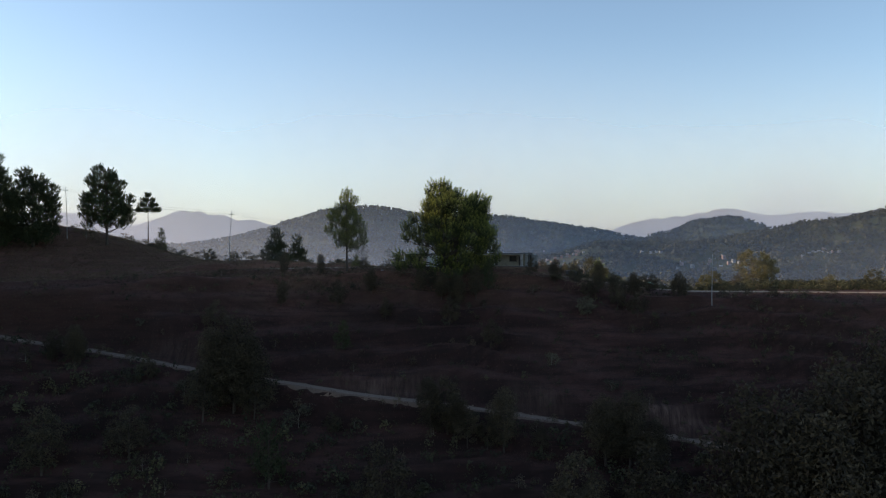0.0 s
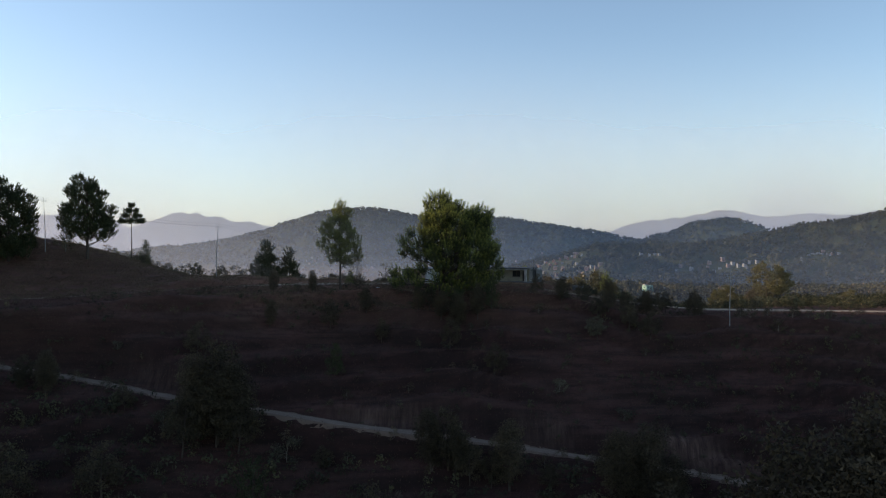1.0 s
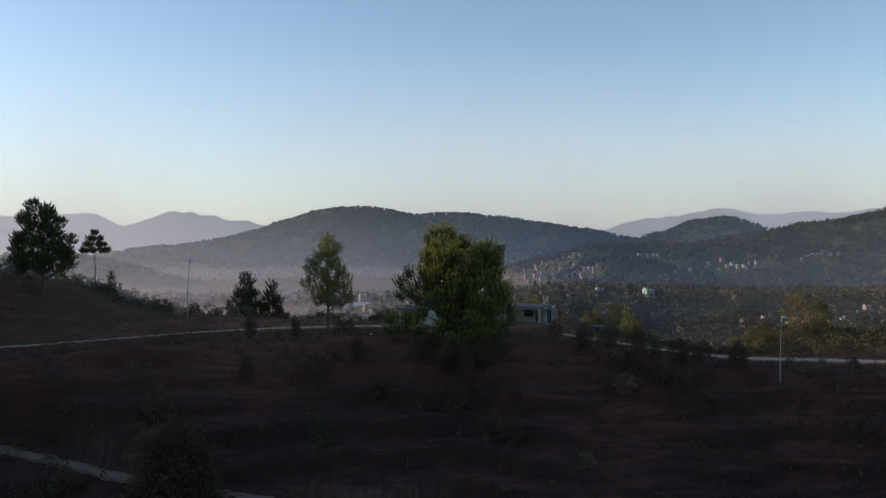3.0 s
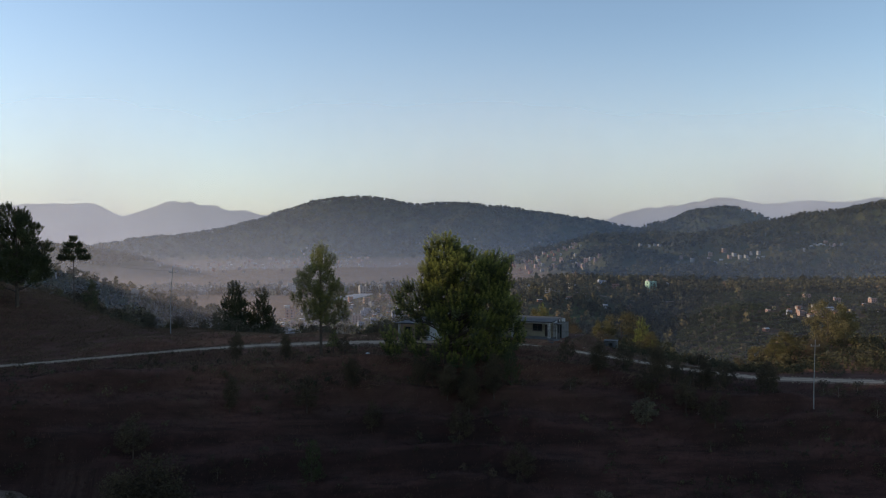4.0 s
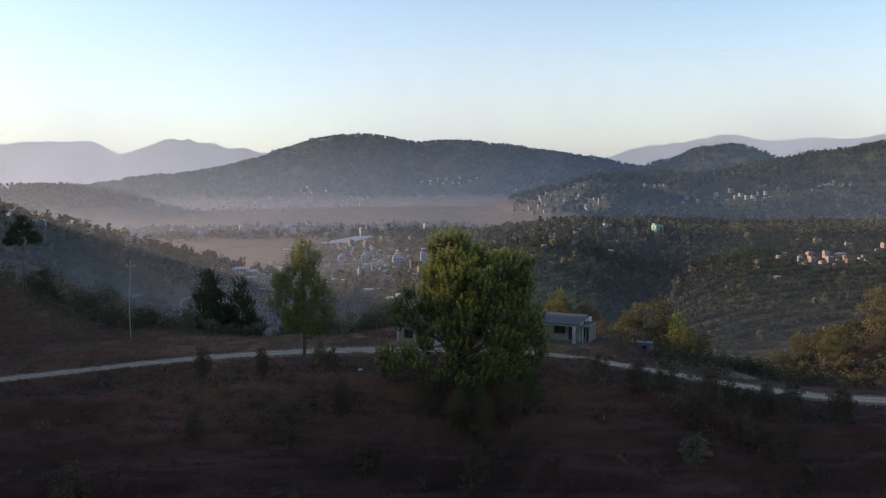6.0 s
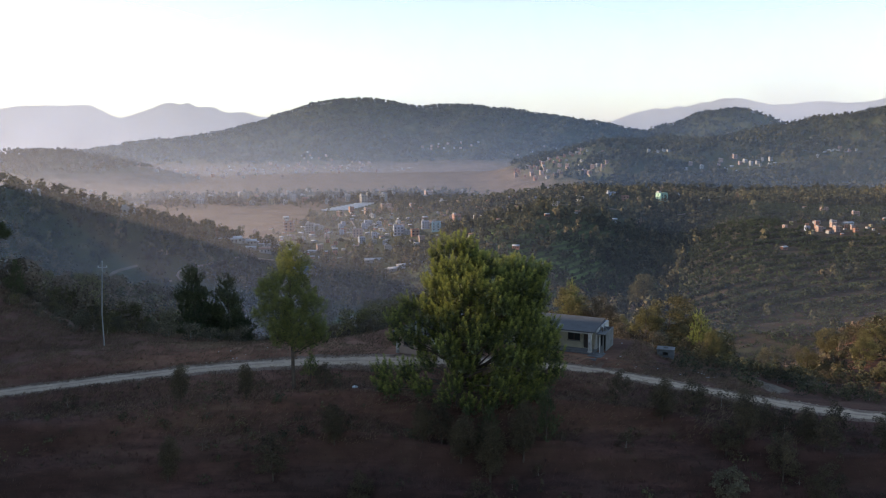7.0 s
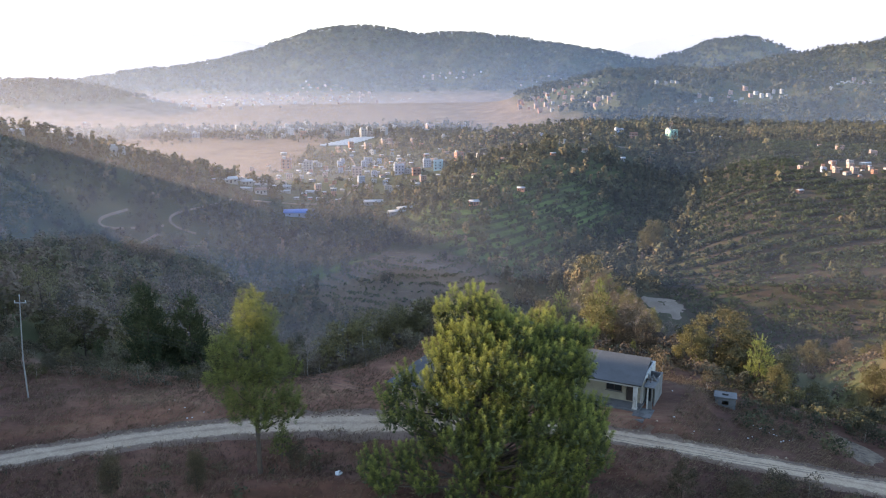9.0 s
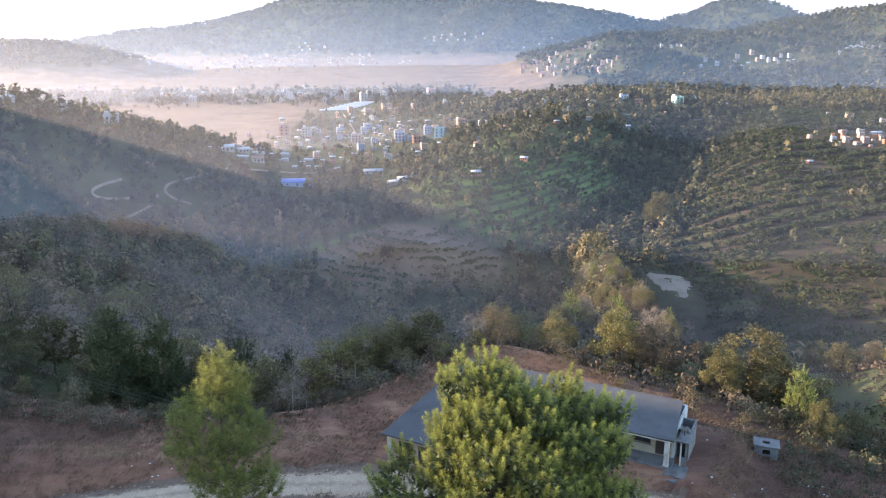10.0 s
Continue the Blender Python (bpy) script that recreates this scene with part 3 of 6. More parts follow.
def road_material(name, low, high, fine_low, fine_high):
    """Pale dust with two worn wheel tracks, a darker middle and ragged earthy edges."""
    m, nt, b = nodes_of(name)
    at = nt.nodes.new("ShaderNodeAttribute")
    at.attribute_name = "lane"
    wob = node(nt, "ShaderNodeMath")
    wob.operation = "MULTIPLY_ADD"
    wob.inputs[1].default_value = 0.75
    nt.links.new(noise_tex(nt, 0.9, 6, 0.7), wob.inputs[0])
    nt.links.new(at.outputs["Fac"], wob.inputs[2])
    dust = ramp(nt, noise_tex(nt, 0.7, 5), [(0.3, low), (0.7, high)])
    fine = noise_tex(nt, 6, 6, 0.7)
    dust = mix(nt, 0.5, dust, ramp(nt, fine, [(0.3, fine_low), (0.7, fine_high)]))
    worn = ramp(nt, wob.outputs[0], [(0.36, (0.5, 0.5, 0.5)), (0.55, (0, 0, 0)), (0.85, (0.1, 0.1, 0.1)), (1.16, (1, 1, 1))])
    col = mix(nt, worn, dust, (0.15, 0.098, 0.07))
    nt.links.new(col, b.inputs["Base Color"])
    b.inputs["Roughness"].default_value = 0.95
    bump(nt, b, fine, 0.9, 0.12)
    return m


ROAD = road_material("pale_dirt_road", (0.30, 0.208, 0.136), (0.50, 0.375, 0.262), (0.16, 0.108, 0.072), (0.57, 0.445, 0.325))
# road colours made browner and darker, tree shade painted into the track
TRACK = road_material("shade_darkened_track", (0.15, 0.102, 0.074), (0.25, 0.178, 0.13), (0.11, 0.075, 0.055), (0.26, 0.195, 0.15))
xs = np.arange(-130, 150, 2.0)
ribbon("road_ridge", np.column_stack([xs, road_y(xs)]), 4.6, ROAD, "pale dusty dirt road along the ridge", 0.07, 0.6, 0.42, 1, (0.5, -11.0, 11.0))
ribbon("road_slope", np.column_stack([xs, track_y(xs)]), 3.5, TRACK, "narrow brown dirt track cut across the slope, darkened for tree shade", 0.14, 0.6, 0.55, 2)

# ---- trees and shrubs close by ----
def limb_path(r, a, b, sag=0.12, n=5):
    t = np.linspace(0, 1, n)[:, None]
    a, b = np.asarray(a, float), np.asarray(b, float)
    p = a + (b - a) * t
    p[:, 2] += sag * np.linalg.norm(b - a) * (t[:, 0] ** 2 - t[:, 0])
    p[1:-1] += r.normal(0, 0.03 * np.linalg.norm(b - a), (n - 2, 3))
    return p


def wood(r, height, girth, lobes, first=0.12, lean=(0.0, 0.0)):
    """Trunk and limbs that reach to the lobes of the crown."""
    t = np.linspace(0, 1, 8)
    path = np.column_stack([lean[0] * t ** 1.5 + r.normal(0, 0.06, 8) * t, lean[1] * t ** 1.5 + r.normal(0, 0.06, 8) * t, t * height])
    path[0, 2] = -0.4
    chunks = [tube(path, girth * (1.0 - 0.86 * t), 9 if height > 11 else 6)]
    for c, rad in lobes:
        h = np.clip(c[2] - (0.35 + 0.25 * r.random()) * math.hypot(c[0], c[1]), first * height, 0.93 * height)
        base = np.array([np.interp(h, path[:, 2], path[:, k]) for k in range(3)])
        g = max(girth * 0.10, girth * 0.42 * (1 - h / height))
        k = 5 if height > 11 else 3
        chunks.append(tube(limb_path(r, base, c, 0.12, k), np.linspace(g, g * 0.25, k), 5 if height > 11 else 3))
    return joined(chunks)


def pine_tree(at, height, girth, lobes, seed, label, needle, shoots=36, blades=30, shoot=0.75, width=0.03, gap=0.0, reach=0.36, core=16, bark=None, group="", lean=(0, 0), first=0.12, turn=0.0):
    """A pine: trunk, limbs and a crown of many brush-like shoots."""
    r = np.random.default_rng(seed)
    ob = thing("pine_tree", at, label, "tree", group, turn)
    v, f = wood(r, height * 0.97, girth, lobes, first, lean)
    place_part("trunk", raw_mesh("trunk", v, f, bark or BARK), ob)
    bases, axes = [], []
    for c, rad in lobes:
        k = max(6, int(shoots * (rad / 1.5) ** 2))
        d = unit(r.normal(size=(k, 3)) + (0, 0, 0.35))
        q = np.asarray(c) + d * rad * np.array([1, 1, 0.8]) * r.uniform(0.45, 1.0, (k, 1))
        out_way = unit(np.array([c[0], c[1], 0.0]) + 1e-6)
        bases.append(q)
        axes.append(d * (0.22 if gap else 0.6) + out_way * 0.25 + (0, 0, 1.0))
    bases, axes = np.concatenate(bases), np.concatenate(axes)
    if gap:
        k = thinned(bases, gap)
        bases, axes = bases[k], axes[k]
        v, f, tip = tufts(r, bases, axes, blades, shoot * r.uniform(0.7, 1.25, len(bases)), reach, width)
    else:
        v, f = needles(r, bases, axes, blades, shoot * r.uniform(0.7, 1.25, len(bases)), width)
    me = raw_mesh("crown", v, f, needle)
    if gap:
        at_tip = me.attributes.new("tip", "FLOAT", "POINT")
        at_tip.data.foreach_set("value", tip.astype(np.float32))
    crown = place_part("crown", me, ob)
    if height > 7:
        # dark leaf sheets fill the lobes; the crown's inner shade is their colour
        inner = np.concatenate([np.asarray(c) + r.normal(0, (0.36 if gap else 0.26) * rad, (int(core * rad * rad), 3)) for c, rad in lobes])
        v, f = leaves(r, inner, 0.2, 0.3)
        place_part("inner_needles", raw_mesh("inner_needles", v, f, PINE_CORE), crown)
    return ob


def dome(r, profile, n, rad, inner=0.35):
    """Lobes spread over a crown whose half-width at each height is given by (height, half-width, x, y) rows."""
    p = np.asarray(profile, float)
    out_ = []
    area = np.interp(np.linspace(p[0, 0], p[-1, 0], 60), p[:, 0], p[:, 1] + 0.6)
    cum = np.cumsum(area) / area.sum()
    for k in range(n):
        h = np.interp((k + r.random()) / n, cum, np.linspace(p[0, 0], p[-1, 0], 60))
        w, cx, cy = (np.interp(h, p[:, 0], p[:, j]) for j in (1, 2, 3))
        a = k * 2.399963 + r.uniform(-0.4, 0.4)
        q = w * (inner + (1 - inner) * math.sqrt(r.random()))
        out_.append((np.array([cx + q * math.cos(a), cy + q * math.sin(a), h + r.normal(0, 0.3)]), rad * r.uniform(0.75, 1.25)))
    return out_


def leafy_tree(at, height, girth, lobes, seed, label, leaf, count=60, size=0.2, name="tree", bark=None, group="", first=0.2, category="tree"):
    r = np.random.default_rng(seed)
    ob = thing(name, at, label, category, group)
    v, f = wood(r, height * 0.85, girth, lobes, first)
    place_part("trunk" if category == "tree" else "stem", raw_mesh("trunk", v, f, bark or BARK_PALE), ob)
    pts = []
    for c, rad in lobes:
        k = int(count * rad ** 2)
        d = unit(r.normal(size=(k, 3)))
        pts.append(np.asarray(c) + d * rad * r.uniform(0.35, 1.05, (k, 1)) * np.array([1, 1, 0.8]))
    v, f = leaves(r, np.concatenate(pts), size, 0.5, single=True)
    place_part("crown" if category == "tree" else "foliage", raw_mesh("crown", v, f, leaf), ob)
    return ob


def bare_tree(at, height, seed, label, group="", thick=0.07):
    """Limbs and fine twigs, no leaves."""
    r = np.random.default_rng(seed)
    ob = thing("bare_tree", at, label, "tree", group)
    lobes = dome(r, [(height * 0.4, height * 0.25, 0, 0), (height * 0.7, height * 0.36, 0, 0), (height, height * 0.12, 0, 0)], 22, 0.6)
    v, f = wood(r, height * 0.8, thick * height / 5, lobes, 0.18)
    place_part("trunk", raw_mesh("trunk", v, f, BARK_PALE), ob)
    base = np.concatenate([np.repeat([c], 30, 0) + r.normal(0, 0.28, (30, 3)) for c, _ in lobes])
    d = unit(r.normal(size=base.shape) + (0, 0, 0.6)) * r.uniform(0.4, 1.0, (len(base), 1))
    side = unit(np.cross(d, r.normal(size=base.shape))) * 0.018
    v = np.stack([base - side, base + side, base + d], 1).reshape(-1, 3)
    place_part("crown", raw_mesh("crown", v, np.arange(len(v)).reshape(-1, 3), TWIGS), ob)
    return ob


def on_ground(x, y, sink=0.0):
    return (x, y, float(ground(x, y)) - sink)


r0 = np.random.default_rng(21)
# the great pine on the lip of the slope
lobes = dome(r0, [(4.4, 4.0, 3.4, 0), (6.4, 6.2, 3.6, 0), (9, 6.6, 3.2, 0), (12, 6.2, 2.9, 0), (14.0, 5.4, 3.0, 0), (15.2, 3.4, 3.0, 0), (15.9, 1.4, 3.0, 0)], 92, 1.2, 0.62)
lobes += dome(r0, [(12.6, 3.4, -0.6, 0), (15.0, 3.1, -0.3, 0), (17.2, 2.1, -0.3, 0), (18.6, 0.5, -0.4, 0)], 22, 1.15, 0.45)
lobes += dome(r0, [(11.0, 3.6, 6.6, 0), (14.2, 2.5, 6.8, 0), (16.0, 0.8, 6.9, 0)], 16, 1.05, 0.45)
lobes += [(np.array(c), rad) for c, rad in (((-5.4, 0.3, 11.2), 0.95), ((-6.6, 0, 9.6), 1.2), ((-5.4, -0.6, 8.2), 1.2), ((-6.8, 0.4, 7.6), 1.0), ((-4.2, 0.4, 9.4), 1.0), ((-4.2, 0, 7.0), 1.2),
                                          ((-8.4, 0, 4.0), 1.2), ((-7.2, -1, 2.4), 1.2), ((-5.6, 0.5, 3.6), 1.4), ((-4.0, -0.5, 2.0), 1.3), ((-3.4, 0.8, 4.6), 1.3), ((-8.6, 0.6, 2.0), 1.0), ((2.0, -1.4, 2.8), 1.4), ((5.0, -1.4, 2.9), 1.4), ((-0.4, -1.6, 3.0), 1.3), ((7.6, -0.4, 3.0), 1.3), ((1.0, -2.4, 0.6), 1.2), ((3.5, -2.0, 0.9), 1.3), ((6.2, -1.6, 1.2), 1.3), ((8.4, -0.6, 1.4), 1.2), ((-1.6, -1.6, 1.0), 1.1), ((4.6, 2.0, 2.0), 1.2), ((10.4, 0, 5.4), 1.2), ((10.8, 0.6, 3.6), 1.1), ((9.4, 0.4, 2.6), 1.3), ((4.0, -3.4, 8.6), 1.4), ((5.6, -3.6, 10.0), 1.3), ((2.6, -3.6, 9.6), 1.3), ((4.4, -4.0, 6.6), 1.3))]
pine_tree(on_ground(0.0, 157.6), 18.2, 0.42, lobes, 31, "huge broad pine with sunlit yellow-green top, on the road's lower edge", PINE, 150, 150, 1.2, 0.0135, gap=0.55, reach=0.36, core=110)
# its slender neighbour
lobes = dome(r0, [(4.8, 1.5, 0.4, 0), (6.2, 3.1, 0.5, 0), (8.4, 3.4, 0.1, 0), (11, 2.7, -0.1, 0), (13.6, 1.6, 0, 0), (15.8, 0.25, 0, 0)], 46, 1.1, 0.3)
pine_tree(on_ground(-19.1, 161.6), 16.4, 0.24, lobes, 33, "slender young pine with airy yellowish needles beside the road", PINE_AIRY, 80, 70, 1.0, 0.016, gap=0.44, reach=0.46, core=8)
# two dark conical pines below the ridge
for (x, y, h), sd in (((-39.2, 190.0, 10.6), 35), ((-34.6, 192.0, 10.8), 36)):
    lobes = dome(r0, [(0.6, 3.5, 0, 0), (h * 0.4, 3.0, 0, 0), (h * 0.75, 1.6, 0, 0), (h, 0.2, 0, 0)], 52, 1.0, 0.3)
    pine_tree(on_ground(x, y), h, 0.2, lobes, sd, "dark conical pine just below the ridge", PINE_DARK, 44, 28, 0.8, 0.045, group="twin dark pines")
# pines on the knoll
lobes = dome(r0, [(4.5, 3.6, 1, 0), (8, 4.6, 0.6, 0), (12, 4.4, 0, 0), (15, 3.0, -0.6, 0), (17, 1.0, -0.8, 0)], 44, 1.5, 0.25)
lobes += [(np.array((-4.6, 0, 6.5)), 1.6), (np.array((-5.2, 0.4, 8.3)), 1.3), (np.array((-4.4, 0, 4.6)), 1.4)]
pine_tree(on_ground(-77.5, 185.0), 17.5, 0.34, lobes, 37, "tall dark pine with ragged crown on the knoll", PINE_DARK, 70, 24, 0.8, 0.055, group="knoll pines")
lobes = dome(r0, [(1.5, 4.2, 0, 0), (6, 5.0, 0, 0), (12, 4.6, 0, 0), (15.4, 1.6, 0, 0)], 60, 1.6, 0.3)
pine_tree(on_ground(-91.5, 179.0), 15.0, 0.36, lobes, 38, "broad dense dark pine on top of the knoll", PINE_DARK, 56, 22, 0.85, 0.06, group="knoll pines")
lobes = dome(r0, [(1.5, 3.6, 0, 0), (7, 4.6, 0, 0), (14, 4.4, 0, 0), (20.6, 1.6, 0, 0)], 66, 1.6, 0.3)
pine_tree(on_ground(-100.5, 177.5), 20.8, 0.36, lobes, 39, "tall dense dark pine on top of the knoll", PINE_DARK, 56, 22, 0.85, 0.06, group="knoll pines")
lobes = [(np.array((q * math.cos(a), q * math.sin(a), h)), rad) for h, q, rad, m in ((8.6, 2.3, 0.7, 7), (9.8, 1.7, 0.65, 6), (11.0, 1.1, 0.6, 5), (12.2, 0.4, 0.5, 3))
         for a in np.arange(m) * 6.283 / m + h]
pine_tree(on_ground(-71.3, 194.0), 12.6, 0.15, lobes, 41, "thin bare-stemmed pine with an umbrella crown", PINE_DARK, 170, 30, 0.6, 0.045, group="knoll pines", first=0.7)
leafy_tree(on_ground(-83.0, 186.5), 3.2, 0.08, dome(r0, [(0.8, 2.0, 0, 0), (2.0, 2.4, 0, 0), (3.0, 0.9, 0, 0)], 12, 0.8), 43, "dark scrub bush beside the pole on the knoll", BROAD, 40, 0.16, "shrub", category="shrub")
bare_tree(on_ground(-18.5, 184.0), 5.2, 45, "small leafless tree behind the slender pine")
leafy_tree(on_ground(-12.5, 189.5), 5.0, 0.09, dome(r0, [(2.2, 1.5, 0, 0), (3.6, 1.7, 0, 0), (4.8, 0.6, 0, 0)], 11, 0.7), 46, "small thin-leaved tree behind the knoll", BROAD, 34, 0.16)

# kinds of mid-sized trees, built once and copied over the back slope
def broad_kind(seed, leaf, label, h=9.0, wide=0.42, count=130, size=0.165, bark=None):
    r = np.random.default_rng(seed)
    p = [(h * 0.25, h * wide * 0.55, 0, 0), (h * 0.5, h * wide, 0, 0), (h * 0.75, h * wide * 0.8, 0, 0), (h, h * 0.1, 0, 0)]
    return leafy_tree((0, 0, -400), h, h * 0.02, dome(r, p, 24, h * 0.135, 0.3), seed, label, leaf, count, size, "tree", bark or BARK, "back slope trees")


def shrub_kind(seed, leaf, label, h=2.2, count=150, size=0.105):
    r = np.random.default_rng(seed)
    p = [(h * 0.2, h * 0.5, 0, 0), (h * 0.6, h * 0.6, 0, 0), (h, h * 0.2, 0, 0)]
    return leafy_tree((0, 0, -400), h, 0.05, dome(r, p, 9, h * 0.3, 0.2), seed, label, leaf, count, size, "shrub", None, "shrubs on the slopes", 0.05, "shrub")


def pine_kind(seed, needle, label, h=10.0, airy=False):
    r = np.random.default_rng(seed)
    p = [(h * (0.3 if airy else 0.12), h * 0.22, 0, 0), (h * 0.45, h * 0.24, 0, 0), (h * 0.8, h * 0.13, 0, 0), (h, h * 0.02, 0, 0)]
    return pine_tree((0, 0, -400), h, h * 0.018, dome(r, p, 26, h * 0.105, 0.3), seed, label, needle, 24, 17, h * 0.085, 0.06, group="back slope trees")


KINDS = {
    "green": broad_kind(51, BROAD, "dark green broad-leaved tree on the back slope"),
    "green2": broad_kind(52, BROAD, "dense rounded dark green tree on the back slope", 9, 0.5, 150, 0.145),
    "gold": broad_kind(53, BROAD_GOLD, "dull golden autumn tree on the back slope", 8, 0.42, 210, 0.125),
    "rust": broad_kind(54, BROAD_RUST, "rust-brown autumn tree on the back slope", 7, 0.46, 190, 0.11),
    "dusk": broad_kind(50, BROAD_DARK, "broad-leaved young tree with leaves darkened for the shaded slope", 9, 0.42, 110, 0.16),
    "tall": broad_kind(58, BROAD_DARK, "tall dark bushy tree below the lower track", 16.0, 0.25, 80, 0.18),
    "olive": broad_kind(59, BROAD_GOLD, "tall feathery olive-brown tree on the back slope", 14.0, 0.34, 70, 0.16),
    "grey": broad_kind(55, BROAD_GREY, "grey-green bushy tree at the foot of the knoll", 6, 0.5),
    "pine": pine_kind(56, PINE_DARK, "dark young pine on the back slope"),
    "pine2": pine_kind(57, PINE_AIRY, "light green young pine on the back slope", 9, True),
}
SHRUBS = {
    "dark": shrub_kind(61, BROAD_DARK, "low dark green shrub on the slope", 2.2, 210, 0.085),
    "dry": shrub_kind(62, BROAD_RUST, "low dry brown shrub on the slope", 1.8, 140),
    "grey": shrub_kind(63, BROAD_GREY, "pale grey-green shrub on the slope", 2.4),
    "gold": shrub_kind(64, BROAD_GOLD, "yellowish shrub on the slope", 2.0, 140),
}
bare_kind = bare_tree((0, 0, -400), 6.0, 66, "leafless pale tree on the back slope", "back slope trees")
first_used = set()


def plant(kind, x, y, scale, r, squash=1.0):
    ob = KINDS.get(kind) or SHRUBS.get(kind[6:] if kind.startswith("shrub_") else kind) or bare_kind
    m = Matrix.LocRotScale((x, y, float(ground(x, y)) - 0.15), Euler((r.normal(0, 0.04), r.normal(0, 0.04), r.uniform(0, 6.28))),
                           (scale * r.uniform(0.88, 1.12), scale * r.uniform(0.88, 1.12), scale * squash * r.uniform(0.9, 1.12)))
    if ob.name not in first_used:
        first_used.add(ob.name)
        ob.matrix_basis = m
        return ob
    s = ob.scale.copy()
    ob.scale = (1, 1, 1)
    c = copy_thing(ob, m)
    ob.scale = s
    return c


rp = np.random.default_rng(71)
# single trees that stand out behind the house and on the right
for kind, x, y, s in (("gold", 20.0, 208.0, 1.15), ("green2", 79.0, 204.0, 1.15), ("gold", 84.0, 207.0, 1.0), ("gold", 38.0, 187.0, 0.62), ("green", -6.0, 214.0, 1.15), ("gold", -12.0, 212.0, 1.1),
                      ("rust", 4.0, 212.0, 1.0), ("rust", 26.0, 205.0, 0.8), ("green2", 44.0, 207.0, 0.95), ("gold", 41.0, 209.0, 0.85), ("gold", 62.0, 190.0, 0.62), ("gold", 66.0, 194.0, 0.7), ("rust", 70.0, 190.0, 0.6),
                      ("green", 50.0, 202.0, 0.7), ("green", 90.0, 186.0, 0.45), ("green2", 99.0, 184.0, 0.5), ("green", 60.0, 181.0, 0.35), ("grey", -40.0, 182.0, 0.6), ("grey", -47.0, 181.0, 0.4), ("grey", -53.0, 183.0, 0.45),
                      ("bare", -14.0, 206.0, 1.0), ("bare", 1.0, 207.0, 0.9), ("bare", 66.0, 300.0, 1.0), ("pine", -30.0, 205.0, 1.1), ("pine", -24.0, 208.0, 0.9)):
    plant(kind, x, y, s, rp)


NEAR_HOUSE = (("green2", 36.0, 203.0, 1.25), ("gold", 39.5, 204.0, 1.3), ("green2", 42.5, 201.5, 1.05), ("rust", 25.5, 209.0, 1.0), ("rust", 22.5, 207.5, 0.8), ("pine2", 21.6, 212.0, 1.0), ("pine2", 37.6, 191.5, 0.78), ("gold", 31.0, 199.0, 0.8),
              ("olive", 53.0, 206.0, 0.46), ("olive", 57.0, 203.0, 0.42), ("olive", 50.0, 209.0, 0.5), ("olive", 62.0, 208.0, 0.5), ("olive", -13.2, 207.5, 0.92), ("gold", -16.5, 206.5, 1.35),
              ("olive", -9.4, 208.5, 0.8), ("gold", -6.8, 210.0, 1.1), ("rust", -19.5, 207.0, 1.1))
# trees close behind the house: olive, rusty, bare and light green ones
for kind, x, y, s in NEAR_HOUSE:
    plant(kind, x, y, s, rp)


def spur_line(y):
    """Crest of the brushy spur that runs out behind the house."""
    return 30 + 0.15 * (y - 200)


def scatter(n, x0, x1, y0, y1, gap, r, accept):
    """Places at least gap apart for which accept(x, y) holds."""
    got, cells = [], {}
    for _ in range(n * 30):
        if len(got) >= n:
            break
        x, y = r.uniform(x0, x1), r.uniform(y0, y1)
        if not accept(x, y):
            continue
        key = (int(x // gap), int(y // gap))
        if any(math.hypot(x - a, y - b) < gap for i in (-1, 0, 1) for j in (-1, 0, 1) for a, b in cells.get((key[0] + i, key[1] + j), ())):
            continue
        cells.setdefault(key, []).append((x, y))
        got.append((x, y))
    return got


def back_slope(x, y):
    past = y - float(plateau_edge(x))
    return past > 9 and abs(x) < 0.6 * (y - 55) + 15 and not (8 < x < 34 and past < 12)


for x, y in scatter(210, -150, 125, 185, 300, 5.0, rp, back_slope):
    past = y - float(plateau_edge(x))
    left, spur = x < -22, abs(x - 40 - 0.15 * (y - 200)) < 22
    if left:
        kind = rp.choice(["green", "green2", "green", "grey", "pine", "gold"], p=[0.34, 0.26, 0.2, 0.06, 0.1, 0.04])
    elif spur:
        kind = rp.choice(["gold", "rust", "green", "pine2", "bare", "grey"], p=[0.14, 0.22, 0.26, 0.14, 0.12, 0.12])
    else:
        kind = rp.choice(["green", "green2", "rust", "gold", "bare", "pine2"], p=[0.34, 0.22, 0.14, 0.12, 0.08, 0.1])
    tall = {"green": 9, "green2": 9, "gold": 8, "rust": 7, "tall": 16, "olive": 14, "grey": 6, "pine": 10, "pine2": 9, "bare": 6}[kind]
    room = (-5.0 if x > -65 else 1.0) - float(ground(x, y))
    plant(kind, x, y, min(rp.uniform(0.6, 1.15) * (0.7 if past < 22 and not left else 1.0) * (0.45 if spur else 0.78 if x > 48 else 1.0), max(room / tall, 0.28)), rp)


# feathery, rusty and leafless trees all along the spur
for x, y in scatter(120, 4, 110, 226, 400, 4.6, rp, lambda a, b: -24 < a - float(spur_line(b)) < 9):
    kind = rp.choice(["olive", "rust", "gold", "bare", "pine2", "grey"], p=[0.3, 0.16, 0.16, 0.16, 0.1, 0.12])
    plant(kind, x, y, rp.uniform(0.75, 1.15) * {"olive": 0.42, "rust": 0.65, "gold": 0.65, "bare": 0.9, "pine2": 0.6, "grey": 0.8}[kind], rp)


# shrubs: along the plateau's edge, over the right shoulder and on the front slope
def edge_band(x, y):
    past = y - float(plateau_edge(x))
    return 1.5 < past < 12


